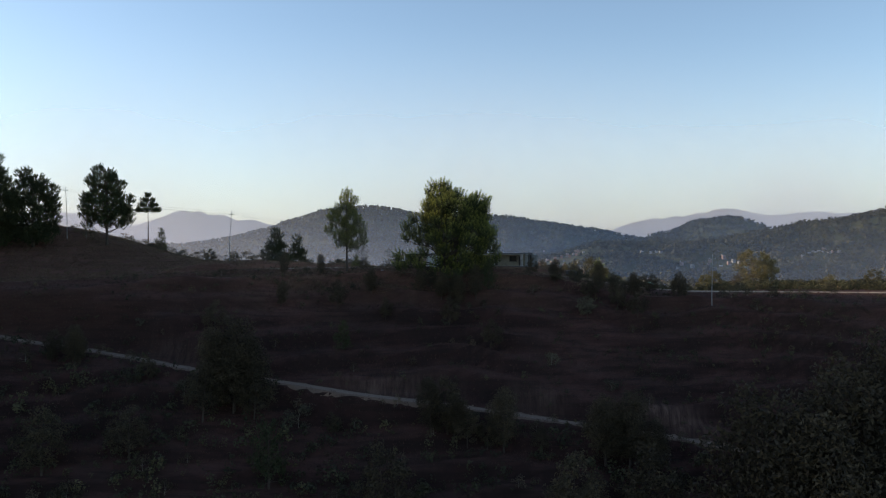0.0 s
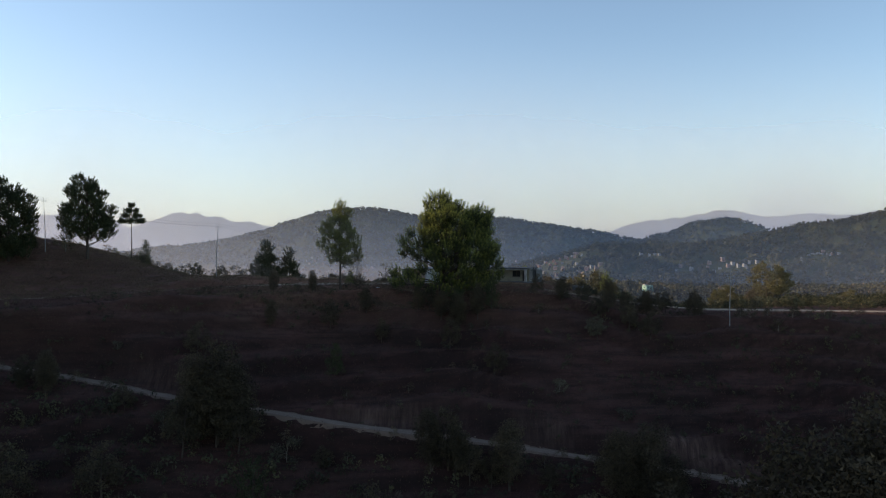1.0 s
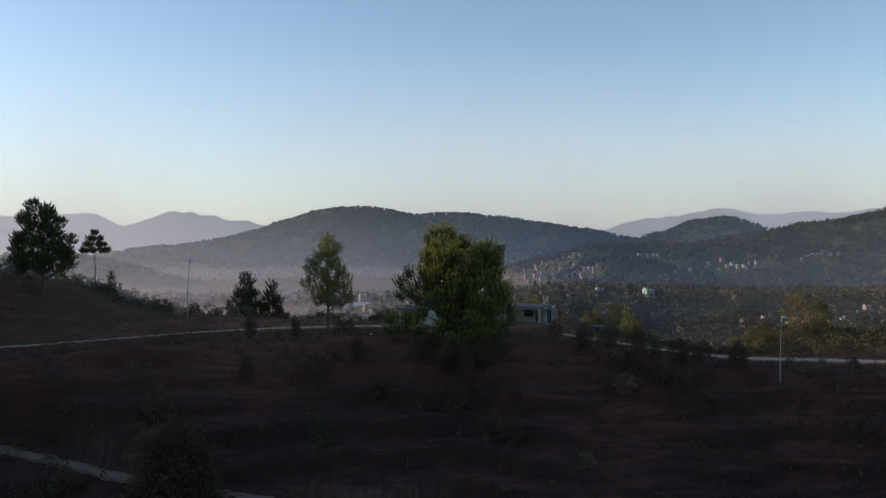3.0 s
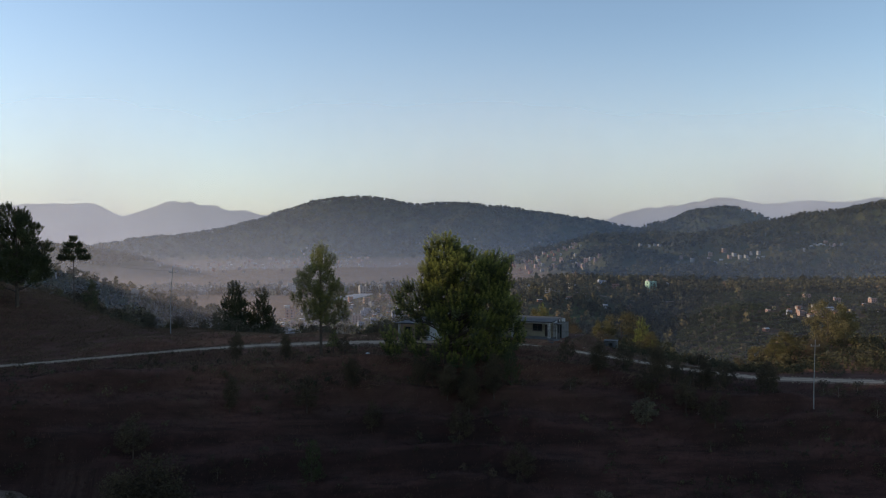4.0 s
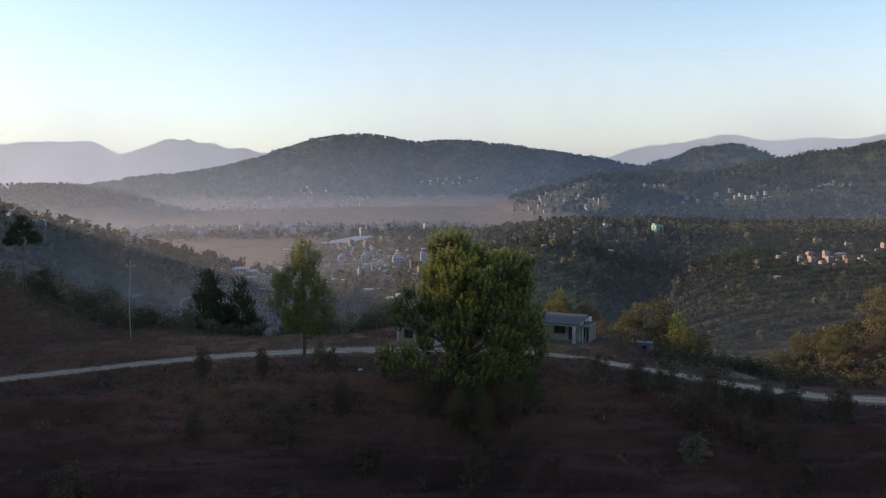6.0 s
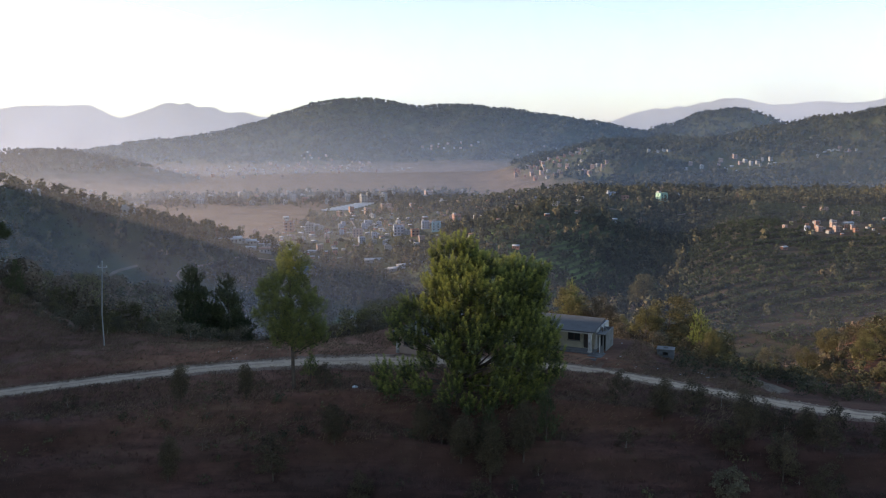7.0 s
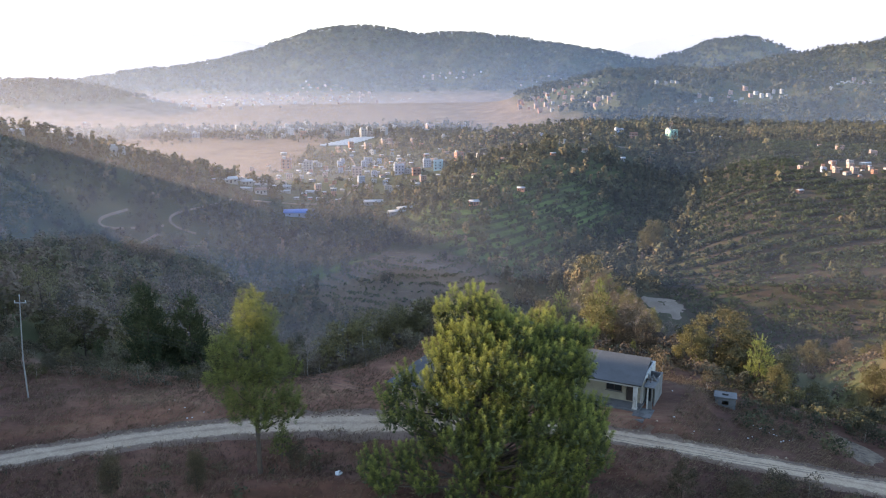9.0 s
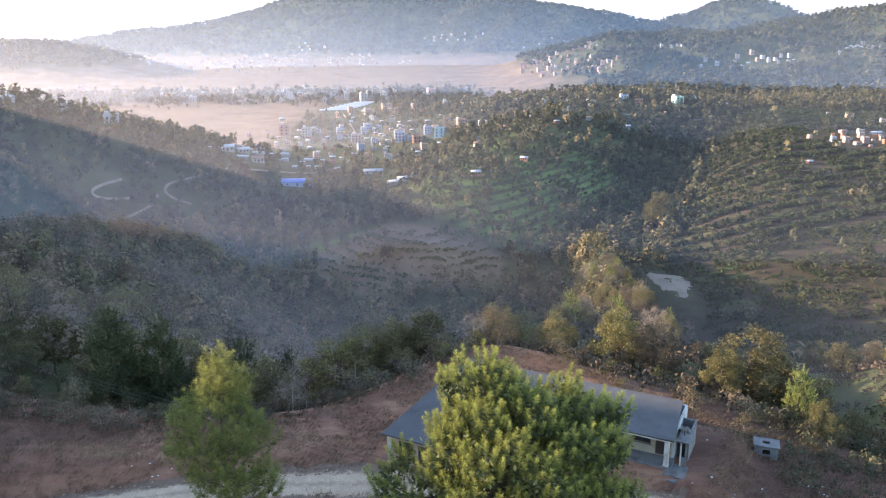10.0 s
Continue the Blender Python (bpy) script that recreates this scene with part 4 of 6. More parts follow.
def right_shoulder(x, y):
    return y > float(road_y(x)) + 5 and y < float(plateau_edge(x)) + 4 and x > 27 + 6 * math.sin(y)


def front_slope(x, y):
    s = float(road_y(x)) - 2.6 - y
    return 1.0 < s < 70 and abs(y - float(track_y(x))) > 3.2


for x, y in scatter(56, -80, 80, 176, 215, 2.4, rp, edge_band):
    plant("shrub_" + rp.choice(["dark", "grey", "gold", "dark"]), x, y, rp.uniform(0.6, 1.2) * (0.75 if x < -22 else 1.0), rp)
for x, y in scatter(46, -72, 0, 178, 206, 1.9, rp, lambda a, b: 0.5 < b - float(plateau_edge(a)) < 7):
    plant("shrub_" + rp.choice(["dark", "grey", "grey", "dark"]), x, y, rp.uniform(0.5, 1.15), rp)
for x, y in scatter(50, 28, 110, 160, 185, 2.6, rp, right_shoulder):
    plant("shrub_" + rp.choice(["dark", "dry", "grey", "gold"], p=[0.45, 0.2, 0.2, 0.15]), x, y, rp.uniform(0.4, 1.0), rp)
for x, y in scatter(125, -105, 100, 96, 166, 3.0, rp, front_slope):
    below = y < float(track_y(x)) - 3
    plant("shrub_" + rp.choice(["dark", "dry", "grey"], p=[0.5, 0.35, 0.15]), x, y, rp.uniform(0.3, 0.9) * (1.7 if below else 1.0) * (1.25 if x > 20 else 1), rp)
for x, y in scatter(14, 22, 75, 150, 162, 2.6, rp, lambda a, b: 1.2 < float(road_y(a)) - 2.6 - b < 7):
    plant("shrub_dark", x, y, rp.uniform(0.55, 1.1), rp)
for x, y in scatter(40, -95, 75, 112, 150, 1.6, rp, lambda a, b: 1.3 < float(track_y(a)) - b < 3.6):
    plant("shrub_" + rp.choice(["dark", "dry", "dark"]), x, y, rp.uniform(0.35, 1.0), rp)
# saplings and taller trees on the front slope
for kind, x, y, s in (("dusk", -10.3, 148.0, 0.42), ("dusk", 1.5, 145.0, 0.5), ("pine", -17.5, 141.0, 0.5), ("dusk", 33.0, 150.0, 0.5), ("dusk", 38.0, 152.0, 0.45),
                      ("dusk", 46.0, 154.0, 0.45), ("dusk", 28.0, 152.5, 0.4), ("dusk", -2.0, 153.0, 0.5), ("pine", 3.0, 152.0, 0.45), ("dusk", 8.5, 139.0, 0.5), ("dusk", -40.0, 141.0, 0.6), ("dusk", -46.0, 118.0, 0.9),
                      ("dusk", -37.0, 124.0, 0.9), ("dusk", -8.0, 110.0, 1.2), ("dusk", 18.0, 108.0, 1.2), ("dusk", 28.0, 109.0, 1.4), ("pine", -25.0, 116.0, 1.0), ("dusk", -58.0, 116.0, 1.0)):
    plant(kind, x, y, s, rp)
# dark hedge down the back of the knoll, with one conical bush
for k in range(20):
    x = -75.0 + k * 1.15 + rp.normal(0, 0.4)
    plant("shrub_dark", x, 202.0 - 0.25 * k + rp.normal(0, 0.8), rp.uniform(0.7, 1.15), rp)
plant("pine", -69.0, 196.0, 0.5, rp)
# saplings and bushes just below the road
for x, off, kind, s in ((-31.0, 7.5, "tall", 0.26), (-24.0, 8.0, "tall", 0.24), (-17.5, 4.5, "pine2", 0.42), (-15.5, 6.0, "dusk", 0.34),
                        (-13.5, 14.0, "tall", 0.3), (-19.5, 17.0, "dusk", 0.5), (-30.0, 16.0, "tall", 0.28), (18.0, 7.0, "dusk", 0.36), (22.0, 9.0, "tall", 0.3), (26.5, 5.0, "dusk", 0.42), (30.0, 10.0, "tall", 0.32), (33.5, 6.0, "dusk", 0.36),
                        (37.0, 8.0, "tall", 0.28), (41.0, 5.0, "dusk", 0.42), (44.5, 9.0, "dusk", 0.45), (27.0, 16.0, "grey", 0.6), (36.0, 15.0, "dusk", 0.5)):
    plant(kind, x, float(road_y(x)) - 2.0 - off, s, rp)
# dark young trees under the great pine
for kind, x, y, s in (("tall", 3.0, 150.5, 0.42), ("tall", 6.5, 151.5, 0.36), ("tall", 0.0, 151.5, 0.33), ("pine", 9.0, 152.5, 0.5), ("tall", -4.0, 153.0, 0.25)):
    plant(kind, x, y, s, rp)
# bushy trees just below the track, hiding stretches of it
for kind, x, y, s in (("dusk", -33.0, 127.0, 0.95), ("dusk", -29.5, 126.0, 0.8), ("dusk", -36.5, 128.0, 0.7), ("dusk", -62.0, 134.5, 0.55), ("dusk", -66.0, 135.5, 0.45), ("dusk", 1.0, 123.5, 0.85), ("dusk", 4.0, 122.5, 0.7), ("dusk", 7.0, 122.0, 0.5),
                      ("dusk", 23.5, 120.5, 0.8), ("dusk", 27.0, 120.0, 0.7), ("dusk", 15.0, 121.0, 0.45), ("dusk", -17.0, 125.5, 0.35), ("dusk", -48.0, 131.0, 0.4)):
    plant(kind, x, y, s, rp)
# dark bushy trees that stand up in front of the track
for x, y, top in ((-61.0, 133.0, -12.5), (-65.5, 134.0, -15.0), (-36.5, 128.5, -11.5), (-33.0, 127.5, -10.0), (-30.5, 128.0, -13.5), (-1.5, 123.5, -20.0), (2.0, 123.0, -22.0), (9.5, 121.5, -21.5), (24.5, 119.5, -21.0), (28.0, 119.0, -22.0), (31.5, 118.5, -25.0)):
    plant("tall", x, y, (top - float(ground(x, y))) / 17.0, rp)
# taller trees whose tops reach up past the lower track
for kind, x, y, top in (("tall", 51.0, 104.0, -13.0), ("tall", 40.5, 100.0, -18.0), ("tall", 60.0, 106.0, -13.0), ("tall", 47.0, 97.0, -22.0), ("tall", 66.0, 110.0, -14.0)):
    plant(kind, x, y, (top - float(ground(x, y))) / 17.0, rp)

# ---- the house on the ridge ----
PLASTER = surface("weathered_white_plaster", (0.27, 0.27, 0.26), (0.44, 0.44, 0.43), 0.8, 9, 0.9, 0.25, 0.02, stain=(0.17, 0.165, 0.155))
CREAM = surface("cream_wall_paint", (0.22, 0.195, 0.15), (0.33, 0.30, 0.23), 0.9, 9, 0.9, 0.2, 0.02, stain=(0.14, 0.125, 0.10))
PINKISH = surface("faded_pink_wall", (0.26, 0.19, 0.155), (0.37, 0.28, 0.235), 0.9, 9, 0.9, 0.2, 0.02)
ROOF = surface("grey_concrete_roof", (0.033, 0.035, 0.039), (0.066, 0.069, 0.075), 0.35, 4, 0.9, 0.3, 0.03, stain=(0.028, 0.029, 0.031))
CONCRETE = surface("bare_concrete", (0.075, 0.077, 0.08), (0.15, 0.15, 0.15), 0.8, 8, 0.9, 0.35, 0.02, stain=(0.05, 0.048, 0.046))
DARK_WOOD = surface("dark_door_wood", (0.025, 0.018, 0.016), (0.06, 0.042, 0.035), 2, 20, 0.7)
# near-black walls: the darkness of unlit rooms is put into the colour
DARK_ROOM = surface("unlit_interior", (0.03, 0.03, 0.032), (0.055, 0.053, 0.05), 1, 8, 0.95, 0.0)


def glass(name):
    m, nt, b = nodes_of(name)
    b.inputs["Base Color"].default_value = (0.02, 0.024, 0.028, 1)
    b.inputs["Roughness"].default_value = 0.12
    b.inputs["Specular IOR Level"].default_value = 0.4
    return m


PANE = glass("dark_window_glass")


def wall_with_holes(x0, x1, y, thick, z0, z1, holes):
    """A wall along x with openings (xa, xb, za, zb) that go right through."""
    bm = bmesh.new()
    edges = sorted({x0, x1, *[h[0] for h in holes], *[h[1] for h in holes]})
    for a, b in zip(edges[:-1], edges[1:]):
        inside = [h for h in holes if h[0] <= a + 1e-6 and h[1] >= b - 1e-6]
        if not inside:
            box(bm, a, b, y, y + thick, z0, z1)
            continue
        h = inside[0]
        if h[2] > z0 + 0.01:
            box(bm, a, b, y, y + thick, z0, h[2])
        if h[3] < z1 - 0.01:
            box(bm, a, b, y, y + thick, h[3], z1)
    bmesh.ops.remove_doubles(bm, verts=bm.verts, dist=0.001)
    return bm


def window(house, xa, xb, za, zb, y):
    f = bmesh.new()
    t = 0.07
    for dims in ((xa, xb, za, za + t), (xa, xb, zb - t, zb), (xa, xa + t, za + t, zb - t), (xb - t, xb, za + t, zb - t), ((xa + xb) / 2 - 0.03, (xa + xb) / 2 + 0.03, za + t, zb - t)):
        box(f, dims[0], dims[1], y + 0.05, y + 0.12, dims[2], dims[3])
    w = part("window", f, DARK_WOOD, house, "dark wooden window frame")
    part("pane", boxed(xa + t, xb - t, y + 0.075, y + 0.085, za + t, zb - t), PANE, w)
    part("sill", boxed(xa - 0.08, xb + 0.08, y - 0.1, y + 0.04, za - 0.09, za - 0.01, bevel=0.01), CONCRETE, w)
    return w


FLOOR = -3.92
house = thing("house", (17.46, 172.30, FLOOR), "low L-shaped white house with flat grey concrete roof and open verandah", "house", turn=-26.75)
H = 2.62
# back range with its verandah
wins = [(-3.9, -2.2, 0.95, 2.15), (-10.6, -8.9, 0.95, 2.15), (-14.6, -12.9, 0.95, 2.15)]
doors = [(-1.75, -0.95, 0.06, 2.05), (-7.6, -6.7, 0.06, 2.05)]
part("front_wall", wall_with_holes(-17.4, -0.25, 1.9, 0.23, 0, H, wins + doors), CREAM, house, "cream painted front wall")
part("back_wall", boxed(-23.3, -0.25, 7.7, 7.93, -1.2, H, bevel=0.01), PLASTER, house)
part("end_wall", boxed(-0.25, -0.02, 1.9, 7.93, -0.8, H, bevel=0.01), PLASTER, house)
part("floor", boxed(-17.4, 0.1, -0.05, 7.7, -1.0, 0.0, bevel=0.02), CONCRETE, house, "grey concrete verandah plinth")
part("inner_wall", boxed(-17.4, -0.3, 4.6, 4.75, 0.0, H - 0.01), DARK_ROOM, house)
for xa, xb, za, zb in wins:
    window(house, xa, xb, za, zb, 1.9)
for xa, xb, za, zb in doors:
    d = part("door", boxed(xa + 0.03, xb - 0.03, 2.0, 2.05, za, zb - 0.03, bevel=0.008), DARK_WOOD, house, "dark wooden plank door")
    part("handle", boxed(xa + 0.1, xa + 0.13, 1.94, 2.0, 1.0, 1.14), CONCRETE, d)
for cx in (-0.42, -6.9, -13.4):
    c = bmesh.new()
    box(c, cx - 0.2, cx + 0.2, 0.12, 0.52, 0.0, H, 0.015)
    box(c, cx - 0.25, cx + 0.25, 0.07, 0.57, 0.0, 0.16, 0.01)
    part("column", c, PLASTER, house, "square white verandah column")
part("beam", boxed(-17.4, -0.05, 0.16, 0.48, H - 0.22, H - 0.005), PLASTER, house)
rf = bmesh.new()
box(rf, -23.9, 0.25, 0.0, 8.4, H, H + 0.13, 0.015)
for v in rf.verts:                                     # the end of the slab runs a little askew
    v.co.x -= 0.1 * v.co.y * (v.co.x > 0)
roof = part("roof", rf, ROOF, house, "flat grey concrete roof slab, stained dark")
for k, xk in enumerate((-6.2, -12.4)):
    part("joint", boxed(xk - 0.03, xk + 0.03, 0.05, 8.35, H + 0.131, H + 0.145), CONCRETE, roof)
# left wing
part("wing_roof", boxed(-23.9, -17.3, -10.3, -0.004, H, H + 0.13, bevel=0.015), ROOF, house, "flat grey concrete roof slab of the wing")
part("wing_end_wall", wall_with_holes(-23.3, -17.9, -9.7, 0.23, -0.9, H, [(-22.4, -21.0, 0.9, 2.1), (-20.4, -19.5, 0.0, 2.05)]), PINKISH, house, "faded pink wall")
window(house, -22.4, -21.0, 0.9, 2.1, -9.7)
part("door", boxed(-20.37, -19.53, -9.6, -9.55, 0.0, 2.02, bevel=0.008), DARK_WOOD, house, "dark wooden plank door")
for x0 in (-23.5, -18.25):
    part("corner_pillar", boxed(x0, x0 + 0.4, -9.88, -9.48, -0.9, H - 0.003, bevel=0.012), PLASTER, house, "white corner pillar")
part("wing_side_wall", boxed(-23.3, -23.07, -9.47, 7.7, -1.2, H, bevel=0.01), PLASTER, house)
part("wing_inner_wall", boxed(-18.13, -17.9, -9.47, 1.89, -0.4, H, bevel=0.01), PLASTER, house)
part("wing_plinth", boxed(-23.8, -17.5, -10.4, -9.9, -1.3, -0.3, bevel=0.02), CONCRETE, house, "grey concrete step")
part("wing_floor", boxed(-23.06, -18.14, -9.46, 7.69, -1.0, -0.02), CONCRETE, house)
part("wing_partition", boxed(-23.06, -18.14, -6.6, -6.5, 0.0, H - 0.01), DARK_ROOM, house)
# side block at the open end: porch, store and a roofless yard
part("side_floor", boxed(-0.4, 1.45, -1.0, 1.2, -1.0, -0.12, bevel=0.02), CONCRETE, house, "bare concrete landing")
part("step", boxed(-1.2, 0.9, -1.5, -1.01, -1.0, -0.32, bevel=0.02), CONCRETE, house)
part("step", boxed(-4.0, -0.41, -0.75, -0.06, -1.0, -0.22, bevel=0.02), CONCRETE, house)
part("post", boxed(0.62, 0.76, 0.95, 1.1, -0.12, 2.3, bevel=0.01), PLASTER, house)
part("post", boxed(1.06, 1.2, 0.95, 1.1, -0.12, 2.3, bevel=0.01), CONCRETE, house)
part("sill_wall", boxed(0.77, 1.05, 0.97, 1.08, -0.12, 0.8, bevel=0.01), CONCRETE, house)
part("side_wall", boxed(1.06, 1.2, 2.2, 5.9, -1.1, 2.3, bevel=0.01), CONCRETE, house)
part("yard_wall", boxed(-0.01, 1.05, 5.75, 5.9, -1.1, 2.25, bevel=0.01), CONCRETE, house)
part("yard_partition", boxed(-0.01, 1.05, 3.3, 3.45, -0.9, 2.3, bevel=0.01), DARK_ROOM, house)
part("porch_slab", boxed(0.27, 1.4, 0.8, 3.5, 2.31, 2.42, bevel=0.012), CONCRETE, house, "sagging concrete porch slab")
part("yard_floor", boxed(-0.01, 1.05, 3.46, 5.74, 0.3, 0.4), CONCRETE, house)
part("basin", boxed(0.25, 0.9, 3.5, 4.0, 0.9, 1.25, bevel=0.03), PLASTER, house, "white wash basin")
part("rail", boxed(0.3, 1.2, 3.46, 3.52, 2.5, 2.56, bevel=0.01), CONCRETE, house)
for xk in (0.3, 0.8):
    me = raw_mesh("sloping_wall", [(xk, 2.6, 2.43), (xk + 0.45, 2.6, 2.43), (xk, 2.6, 3.15), (xk, 2.75, 2.43), (xk + 0.45, 2.75, 2.43), (xk, 2.75, 3.15)], [(0, 1, 2), (3, 5, 4), (0, 2, 5), (0, 5, 3), (1, 4, 5), (1, 5, 2), (0, 3, 4), (0, 4, 1)], CONCRETE)
    place_part("sloping_wall", me, house, "unfinished sloping wall end")
part("rail", boxed(0.7, 0.78, 2.0, 2.08, 2.43, 3.05, bevel=0.01), DARK_WOOD, house)

shed = thing("outhouse", (28.9, 179.0, float(ground(28.9, 179.0)) - 0.1), "small roofless concrete outhouse with a square hole, beside the house", "outhouse", turn=-20)
part("wall", wall_with_holes(-1.1, 1.1, -0.8, 0.12, -0.4, 1.15, [(-0.35, 0.35, 0.45, 0.95)]), CONCRETE, shed)
part("wall", boxed(-1.1, 1.1, 0.68, 0.8, -0.4, 1.15), CONCRETE, shed)
part("wall", boxed(-1.1, -0.98, -0.679, 0.679, -0.4, 1.15), CONCRETE, shed)
part("wall", boxed(0.98, 1.1, -0.679, 0.679, -0.4, 1.15), CONCRETE, shed)
part("slab", wall_with_holes(-1.2, 1.2, 0, 0.1, -0.9, 0.9, [(-0.35, 0.3, -0.3, 0.25)]), CONCRETE, shed, "concrete slab with a square hole").matrix_basis = Matrix.Translation((0, 0, 1.26)) @ Euler((radians(90), 0, 0)).to_matrix().to_4x4()

# ---- poles and wires ----
STEEL = surface("galvanised_steel", (0.20, 0.205, 0.21), (0.31, 0.315, 0.32), 1.5, 12, 0.5, 0.1, 0.01, 0.5)
WIRE = surface("black_cable", (0.02, 0.02, 0.022), (0.05, 0.05, 0.052), 2, 20, 0.6, 0.0)


def power_pole(x, y, top, base, lean, label):
    z = min(base, float(ground(x, y)))
    p = thing("power_pole", (x, y, z), label, "utility pole", "power line")
    h = top - z
    v, f = tube([(0, 0, -0.3), (0, 0, h * 0.4), (lean * 0.5, 0, h * 0.7), (lean, 0, h)], [0.085, 0.075, 0.06, 0.045], 10)
    place_part("shaft", raw_mesh("shaft", v, f, STEEL), p)
    part("crossarm", boxed(lean - 0.62, lean + 0.62, -0.05, 0.05, h - 0.75, h - 0.65, bevel=0.01), STEEL, p)
    for s in (-0.55, 0.0, 0.55):
        b = bmesh.new()
        bmesh.ops.create_cone(b, cap_ends=True, segments=8, radius1=0.07, radius2=0.05, depth=0.2, matrix=Matrix.Translation((lean + s, 0, h - 0.54 if s else h + 0.1)))
        part("insulator", b, PLASTER, p, "white porcelain insulator")
    return Vector((x + lean, y, z + h - 0.5))


tops = [power_pole(-86.5, 184.5, 14.55, 4.6, -0.3, "thin steel power pole on the knoll"), power_pole(-46.2, 174.2, 8.3, -2.8, 0.5, "slightly leaning thin steel power pole behind the road"),
        power_pole(50.4, 149.3, -1.5, -12.4, 0.2, "pale steel power pole on the lower slope")]
spans = [(tops[0] + Vector((-40, 12, 10)), tops[0]), (tops[0], tops[1]), (tops[1], tops[2]), (tops[2], tops[2] + Vector((95, -30, -8)))]
for s in (-0.55, 0.0, 0.55):
    for k, (a, b) in enumerate(spans):
        t = np.linspace(0, 1, 28)[:, None]
        p = np.array(a) + (np.array(b) - np.array(a)) * t + np.array((s, 0, 0.55 if s == 0 else 0))
        p[:, 2] -= 4 * (2.6 if k == 2 else 1.2) * (t * (1 - t))[:, 0]
        v, f = tube(p, np.full(28, 0.011), 5)
        tagged(new("power_cable", raw_mesh("power_cable", v, f, WIRE)), "thin sagging black power cable strung between poles", "cable", "power line")

# ---- scraps on the ground ----
SCRAP = surface("white_plastic", (0.35, 0.36, 0.37), (0.6, 0.6, 0.61), 4, 20, 0.5, 0.3, 0.01)


def scrap(x, y, size, seed, label):
    r = np.random.default_rng(seed)
    bm = bmesh.new()
    bmesh.ops.create_icosphere(bm, subdivisions=2, radius=size)
    for v in bm.verts:
        v.co = Vector((v.co.x * 1.2, v.co.y, max(v.co.z, -0.3 * size) * 0.55)) * (1 + r.normal(0, 0.16))
    me = bpy.data.meshes.new("litter")
    bm.to_mesh(me)
    bm.free()
    me.materials.append(SCRAP)
    ob = tagged(new("litter", me), label, "litter", "scraps of litter")
    ob.matrix_world = pose(x, y, float(ground(x, y)) + 0.12 * size + 0.05, 0, 0, r.uniform(0, 360))


scrap(-11.9, 160.75, 0.34, 1, "crumpled white plastic sack on the dry slope")
for k in range(26):
    a, b = (31 + rp.normal(0, 1.3), 172.5 + rp.normal(0, 1.2)) if k < 12 else ((rp.uniform(-33, -24), 172 + rp.normal(0, 0.9)) if k < 19 else (rp.uniform(18, 30), rp.uniform(169, 178)))
    scrap(a, b, rp.uniform(0.05, 0.11), 10 + k, "scrap of white plastic litter in the grass")

# ---- houses in the valley ----
def house_paint(name, c):
    return surface(name, tuple(v * 0.72 for v in c), c, 0.12, 1.2, 0.9, 0.1, 0.02, stain=tuple(v * 0.6 for v in c), per_object=0.12)


PAINTS = {"white": house_paint("town_white", (0.37, 0.36, 0.345)), "pink": house_paint("town_pink", (0.42, 0.28, 0.23)), "brick": house_paint("town_brick", (0.36, 0.17, 0.11)), "green": house_paint("town_green", (0.36, 0.58, 0.46)),
          "blue": house_paint("town_blue", (0.33, 0.38, 0.48)), "yellow": house_paint("town_yellow", (0.40, 0.32, 0.18)), "cyan": house_paint("town_cyan", (0.32, 0.55, 0.62)), "grey": house_paint("town_grey", (0.30, 0.29, 0.27))}
TIN = surface("pale_tin_roof", (0.26, 0.28, 0.29), (0.42, 0.43, 0.44), 0.2, 2, 0.5, 0.1, 0.02)
TIN_BLUE = surface("blue_tin_roof", (0.06, 0.14, 0.38), (0.09, 0.20, 0.50), 0.2, 2, 0.5, 0.1, 0.02)
RUST_TIN = surface("rusty_tin_roof", (0.16, 0.09, 0.07), (0.26, 0.16, 0.12), 0.2, 2, 0.8, 0.1, 0.02)
TUNNEL = surface("white_tunnel_plastic", (0.34, 0.35, 0.35), (0.48, 0.48, 0.47), 0.2, 2, 0.6, 0.05, 0.02)


